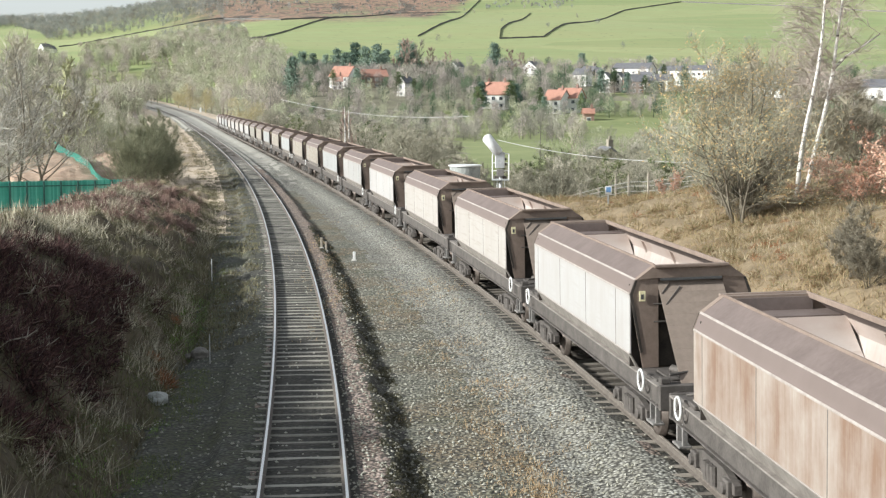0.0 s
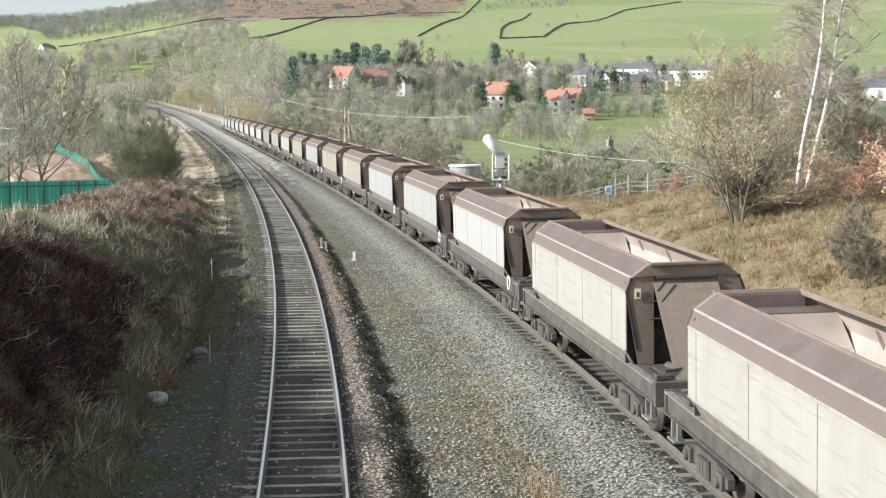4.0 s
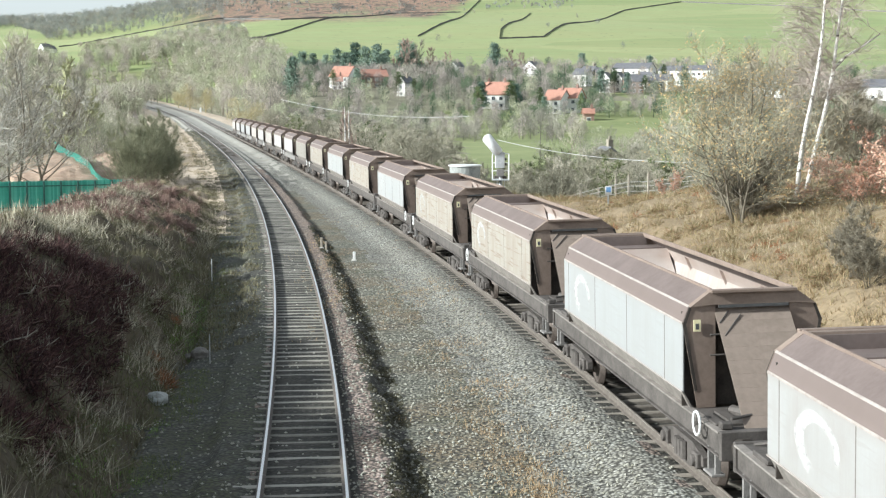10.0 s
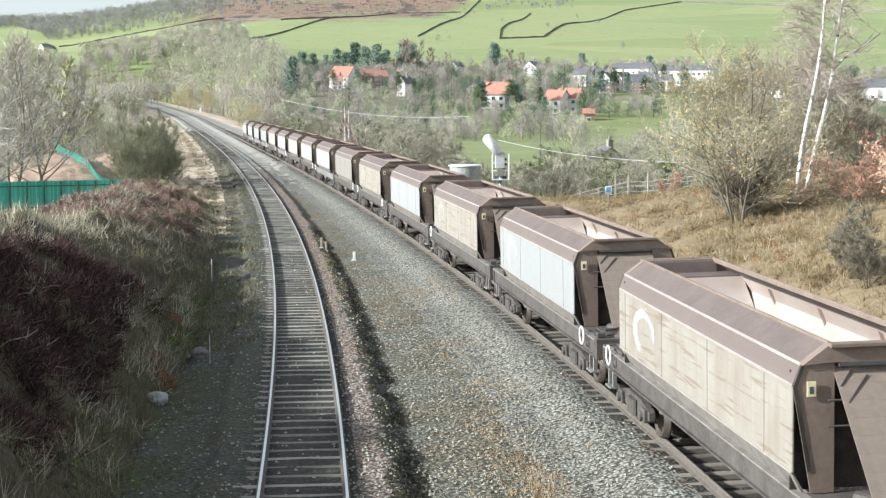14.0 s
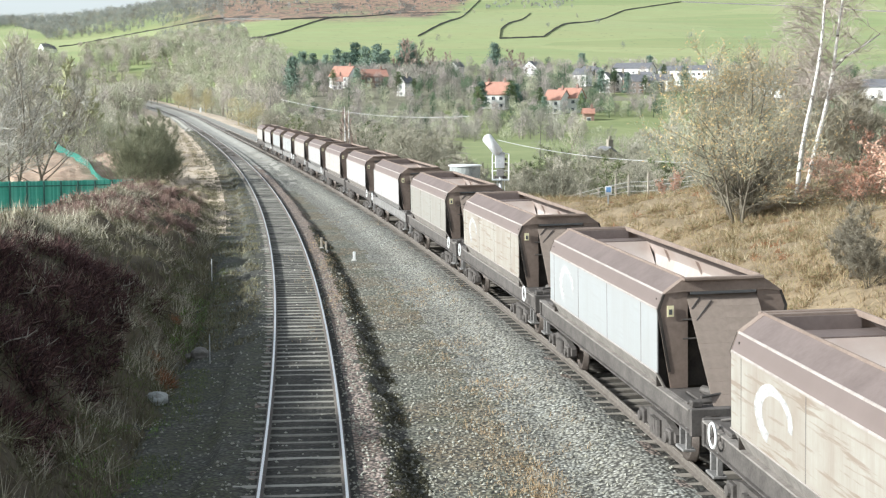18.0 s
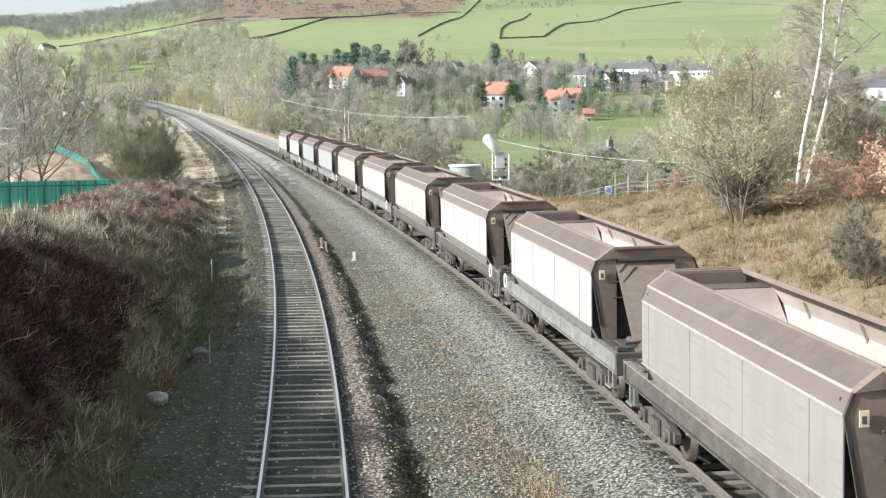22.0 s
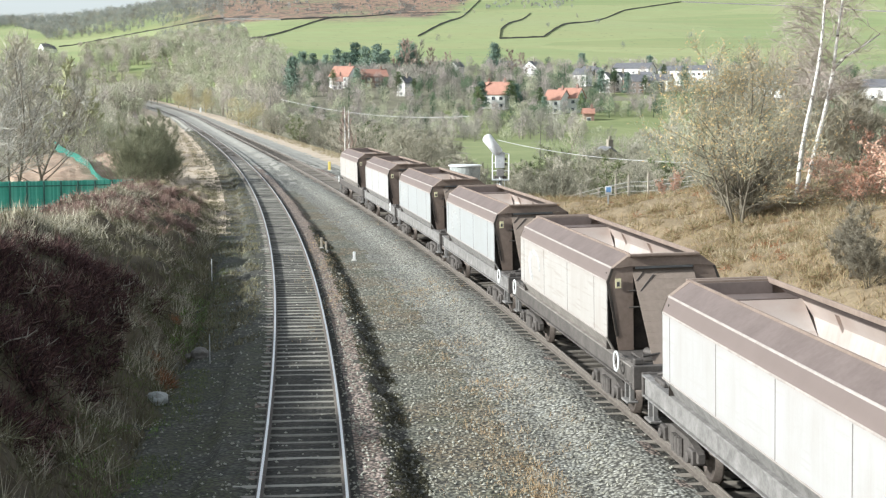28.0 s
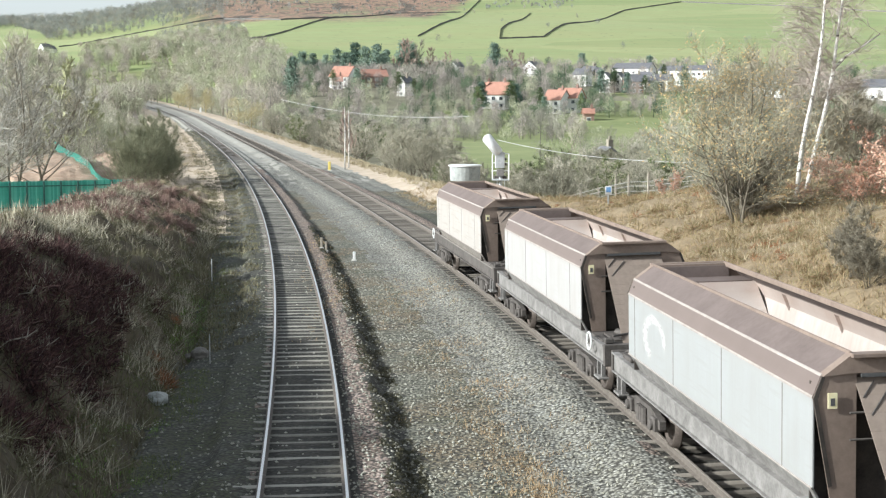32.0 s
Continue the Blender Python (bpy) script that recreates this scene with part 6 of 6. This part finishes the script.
# pale round tank
_x, _d = at(823, 92), 92.0
_t = thing("water_tank", "round mottled white tank with a flat rim", "tank", Matrix.Translation((_x, _d, h(_x, _d))))
_z = 1.55 - h(_x, _d)
part("shell", Geo().lathe([(0.0, 0.5), (0.03, 0.93), (0.5, 0.97), (0.95, 0.98)], 24, Matrix.Translation((0, 0, _z)) @ pose(0, 0, 0, 0, -90, 0)).mesh("shell", M["tank"], False), _t, "mottled grey and white side")
part("rim", Geo().lathe([(0.95, 0.9), (0.95, 1.06), (1.03, 1.06), (1.03, 0.9)], 24, Matrix.Translation((0, 0, _z)) @ pose(0, 0, 0, 0, -90, 0)).mesh("rim", M["white"]), _t, "white rim")
for _a in range(4):
    part("leg", Geo().tube([(0.4 * math.cos(_a * 1.571), 0.4 * math.sin(_a * 1.571), -0.2), (0.4 * math.cos(_a * 1.571), 0.4 * math.sin(_a * 1.571), _z + 0.1)], [0.06, 0.06], 6).mesh("leg", M["post"]), _t)

# blue sign on a post
_x, _d = at(1077, 74), 74.0
_t = thing("lineside_sign", "small blue and white sign on a pale post", "sign", Matrix.Translation((_x, _d, h(_x, _d))))
part("post", Geo().box(-0.04, 0.04, -0.03, 0.03, -0.3, 0.95, 0.008).mesh("post", M["white"]), _t)
_p = part("board", Geo().box(-0.17, 0.17, -0.055, -0.03, 0.68, 1.1, 0.01).mesh("board", M["white"]), _t)
part("face", Geo().box(-0.12, 0.12, -0.062, -0.054, 0.8, 1.06).mesh("face", M["sign_blue"]), _p, "blue sign face")

# wire fence along the top of the right bank
for _px, _d, _ht in ((1010, 96, 0.9), (1028, 92, 1.1), (1060, 90, 1.15), (1090, 88, 1.35), (1113, 86, 1.55), (1148, 84, 1.65), (1195, 82, 1.5)):
    _x = at(_px, _d)
    _t = thing("fence_post", "weathered grey timber fence post on the bank", "fence post", pose(_x, _d, h(_x, _d) - 0.15, 0, 0, 12), "posts of the wire fence")
    part("stake", Geo().box(-0.055, 0.055, -0.055, 0.055, -0.4, _ht, 0.012).mesh("stake", M["post"]), _t)
    part("cap", Geo().box(-0.06, 0.06, -0.06, 0.06, _ht, _ht + 0.03, 0.01).mesh("cap", M["post"]), _t)
_g = Geo()
_pts = [(at(p, d), d) for p, d in ((940, 110), (1010, 96), (1060, 90), (1113, 86), (1148, 84), (1230, 80))]
for _z in (0.45, 0.75, 1.0):
    _g.tube([(x, d, h(x, d) + _z) for x, d in _pts], [0.012] * len(_pts), 4, False)
thing("fence_wire", "thin wires strung between the fence posts", "fence wire", mesh=_g.mesh("fence_wire", M["cable"]))
_g = Geo()
_pts = [(at(p, d), d) for p, d in ((925, 118), (960, 110), (1000, 102), (1050, 99), (1105, 97))]
_g.tube([(x, d, h(x, d) + 0.75) for x, d in _pts], [0.07] * len(_pts), 6)
_t = thing("pale_rail", "pale timber rail running behind the bank", "fence rail", mesh=_g.mesh("pale_rail", M["concrete"]))

# green steel fence and netting beyond the left cutting
_f = thing("palisade_fence", "bright green steel palisade fence beyond the cutting", "fence")
_n = 118
_pale = Geo().prism([(-0.055, 0), (0.055, 0), (0.055, 2.3), (0.0, 2.4), (-0.055, 2.3)], -0.012, 0.012).mesh("pale", M["green_steel"])
_gpost = Geo().box(-0.06, 0.06, -0.13, -0.03, -0.3, 2.32, 0.01).mesh("post", M["dark_green"])
_rail_pts = []
for _i in range(_n):
    _u = _i / (_n - 1)
    _d = 100 + 4 * _u
    _x = at(-60 + 295 * _u, _d)
    _z = -1.35
    _rail_pts.append((_x, _d - 0.07, _z))
    part("pale", _pale, _f, m=pose(_x, _d, _z, 0, 0, 35))
    if _i % 12 == 6:
        part("post", _gpost, _f, m=pose(_x, _d, _z, 0, 0, 35))
for _z in (0.5, 2.0):
    part("rail", Geo().tube([(x, d, z + _z) for x, d, z in _rail_pts[::13] + _rail_pts[-1:]], [0.05] * (len(_rail_pts[::13]) + 1), 4).mesh("rail", M["dark_green"]), _f, "dark cross rail")


def netting():
    v, f = [], []
    line = [(98, 150, 2.4), (118, 144, 1.75), (140, 138, 1.45), (158, 131, 1.1), (170, 124, 0.5), (182, 117, 0.35), (210, 112, 0.25), (242, 108, 0.2)]
    for i, (px, d, z) in enumerate(line):
        x = at(px, d)
        v += [(x, d, z - 0.8), (x + 0.1, d - 0.1, z - 0.3), (x - 0.06, d, z + 0.1)]
    for i in range(len(line) - 1):
        f += [(3 * i, 3 * i + 3, 3 * i + 4, 3 * i + 1), (3 * i + 1, 3 * i + 4, 3 * i + 5, 3 * i + 2)]
    thing("debris_net", "sagging bright green debris netting", "netting", mesh=raw_mesh("debris_net", v, f, M["green_net"]))


netting()


def spoil_bank(p0, p1, d0, d1, z0, z1, mat, label):
    """A rough sheet of tipped soil that rises away from the fence."""
    n, m = 44, 26
    v, f = [], []
    for j in range(m + 1):
        for k in range(n + 1):
            u, w = k / n, j / m
            d = d0 + (d1 - d0) * w
            x = at(p0 + (p1 - p0) * u, d)
            z = z0 + (z1 - z0) * w ** 0.8 * math.sin(math.pi * min(max(u, 0.0), 1.0)) ** 0.35 + 0.35 * noise.noise((x * 0.5, d * 0.5, 3)) + 0.16 * noise.noise((x * 1.7, d * 1.7, 1))
            if j in (0, m) or k in (0, n):
                z = h(x, d) - 0.3
            v.append((x, d, z))
    for j in range(m):
        f += [(j * (n + 1) + k, j * (n + 1) + k + 1, (j + 1) * (n + 1) + k + 1, (j + 1) * (n + 1) + k) for k in range(n)]
    thing("soil_mound", label, "soil mound", mesh=raw_mesh("soil_mound", v, f, M[mat], True))


spoil_bank(15, 190, 112, 146, -0.6, 1.35, "soil", "low rough bank of tipped brown soil behind the green fence")
spoil_bank(150, 250, 128, 156, -0.8, 1.3, "soil", "low bank of pale soil and straw beside the netting")


def boulder(px, d, w, ht, mat, label, name="boulder"):
    bm = bmesh.new()
    bmesh.ops.create_icosphere(bm, subdivisions=3, radius=1)
    for v in bm.verts:
        k = 1 + 0.28 * noise.noise(v.co * 1.7 + Vector((px, 0, 0)))
        v.co = Vector((v.co.x * w / 2 * k, v.co.y * w / 2.4 * k, v.co.z * ht / 2 * k + ht * 0.3))
    me = bpy.data.meshes.new(name)
    bm.to_mesh(me)
    bm.free()
    me.materials.append(M[mat])
    x = at(px, d)
    thing(name, label, "rock", Matrix.Translation((x, d, h(x, d))), mesh=me)


boulder(270, 33.3, 0.55, 0.4, "pale_rock", "pale limestone boulder lying in the cess")
boulder(348, 39.5, 0.5, 0.35, "stone", "dark stone lying by the ditch")
boulder(330, 40.5, 0.35, 0.25, "stone", "dark stone lying by the ditch")


for _i, (_px, _d, _a, _l) in enumerate(((60, 30, 40, 0.9), (35, 32, -20, 0.7), (20, 27.5, 25, 0.8), (95, 35, 70, 0.6), (150, 33, -50, 0.5), (215, 40, 30, 0.6))):
    _x = at(_px, _d)
    _s = thing("dead_stick", "pale dead bramble stem arching from the bank", "stick", pose(_x, _d, h(_x, _d) + 0.25, 0, 0, _a), "dead stems on the cutting")
    part("stem", Geo().tube([(-_l / 2, 0, 0), (-_l / 6, 0.02, 0.22 * _l), (_l / 4, 0, 0.28 * _l), (_l / 2, -0.03, 0.45 * _l)], [0.018, 0.015, 0.012, 0.006], 5).mesh("stem", M["post"]), _s)
    part("side_shoot", Geo().tube([(_l / 4, 0, 0.28 * _l), (_l / 3, 0.15, 0.5 * _l)], [0.01, 0.005], 4).mesh("side_shoot", M["post"]), _s)


def marker(px, d, ht, w, mat, label, name="marker_post"):
    x = at(px, d)
    t = thing(name, label, "marker post", Matrix.Translation((x, d, h(x, d))), "lineside markers")
    part("post", Geo().box(-w / 2, w / 2, -w / 2, w / 2, -0.15, ht, w * 0.12).mesh("post", M[mat]), t)
    part("foot", Geo().box(-w, w * 0.9, -w * 0.8, w * 0.8, -0.1, 0.06, 0.02).mesh("foot", M["concrete"]), t)
    return t


marker(626, 63.5, 0.4, 0.12, "white", "short white marker post in the ballast")
marker(568, 66.5, 0.5, 0.1, "post", "short brown timber peg in the ballast")
marker(576, 66.0, 0.45, 0.1, "post", "short brown timber peg in the ballast")
marker(583, 146, 0.9, 0.26, "yellow", "yellow lineside cabinet beside the far track")
marker(357, 640, 2.0, 0.8, "white", "white lineside post by the far track")
marker(372, 57.5, 1.0, 0.03, "white", "thin pale stake at the foot of the cutting")
marker(366, 38.5, 0.8, 0.025, "galv", "thin metal stake beside the ditch")


def wire(a, b, sag, label):
    pts = []
    for k in range(17):
        u = k / 16
        pts.append((a[0] + (b[0] - a[0]) * u, a[1] + (b[1] - a[1]) * u, a[2] + (b[2] - a[2]) * u - sag * 4 * u * (1 - u)))
    thing("overhead_wire", label, "wire", mesh=Geo().tube(pts, [0.028 if a[1] < 200 else 0.055] * 17, 4, False).mesh("overhead_wire", M["cable"]))


wire((at(498, 330), 330, 6.9), (at(830, 300), 300, 3.4), 1.6, "thin overhead wire sagging over the valley")
wire((at(880, 150), 150, 2.6), (at(1225, 110), 110, 1.95), 0.5, "thin overhead wire sagging over the valley")
wire((at(1225, 110), 110, 1.95), (at(1590, 90), 90, 2.2), 0.6, "thin overhead wire sagging over the valley")


# ---- sleepers ----
def build_sleepers(p, top, d0, count, far_to, length, cant, mat):
    base = Geo().prism([(-0.09, -0.3), (0.09, -0.3), (0.088, -0.19), (0.055, -0.16), (-0.055, -0.16), (-0.088, -0.19)], -length / 2, length / 2, "x").mesh("sleeper", M[mat])
    d = d0
    for _ in range(count):
        x, y, m = along(p, d, 0.0)
        part("sleeper", base, top, m=pose(float(x), float(y), random.uniform(-0.008, 0.006), 0, -cant, math.degrees(math.atan2(-float(m), 1)) + random.uniform(-0.5, 0.5)))
        d += 0.655 / math.sqrt(1 + float(m) ** 2)
    g = Geo()
    while d < far_to:
        x, y, m = along(p, d, 0.0)
        g.box(-length / 2, length / 2, -0.1, 0.1, -0.3, -0.168, 0, pose(float(x), float(y), float(climb(d)), 0, 0, math.degrees(math.atan2(-float(m), 1))))
        d += 0.655 / math.sqrt(1 + float(m) ** 2)
    rest = part("distant_sleeper", raw_mesh("distant_sleeper", g.v, g.f, M["sleeper_brown"]), top)
    tagged(rest, kind="stuff")


build_sleepers(LEFT, track_a, 18.0, 230, 330, 2.5, 0.0, "sleeper")
build_sleepers(RIGHT, track_b, 17.0, 230, 330, 2.5, CANT, "sleeper_brown")

motions()
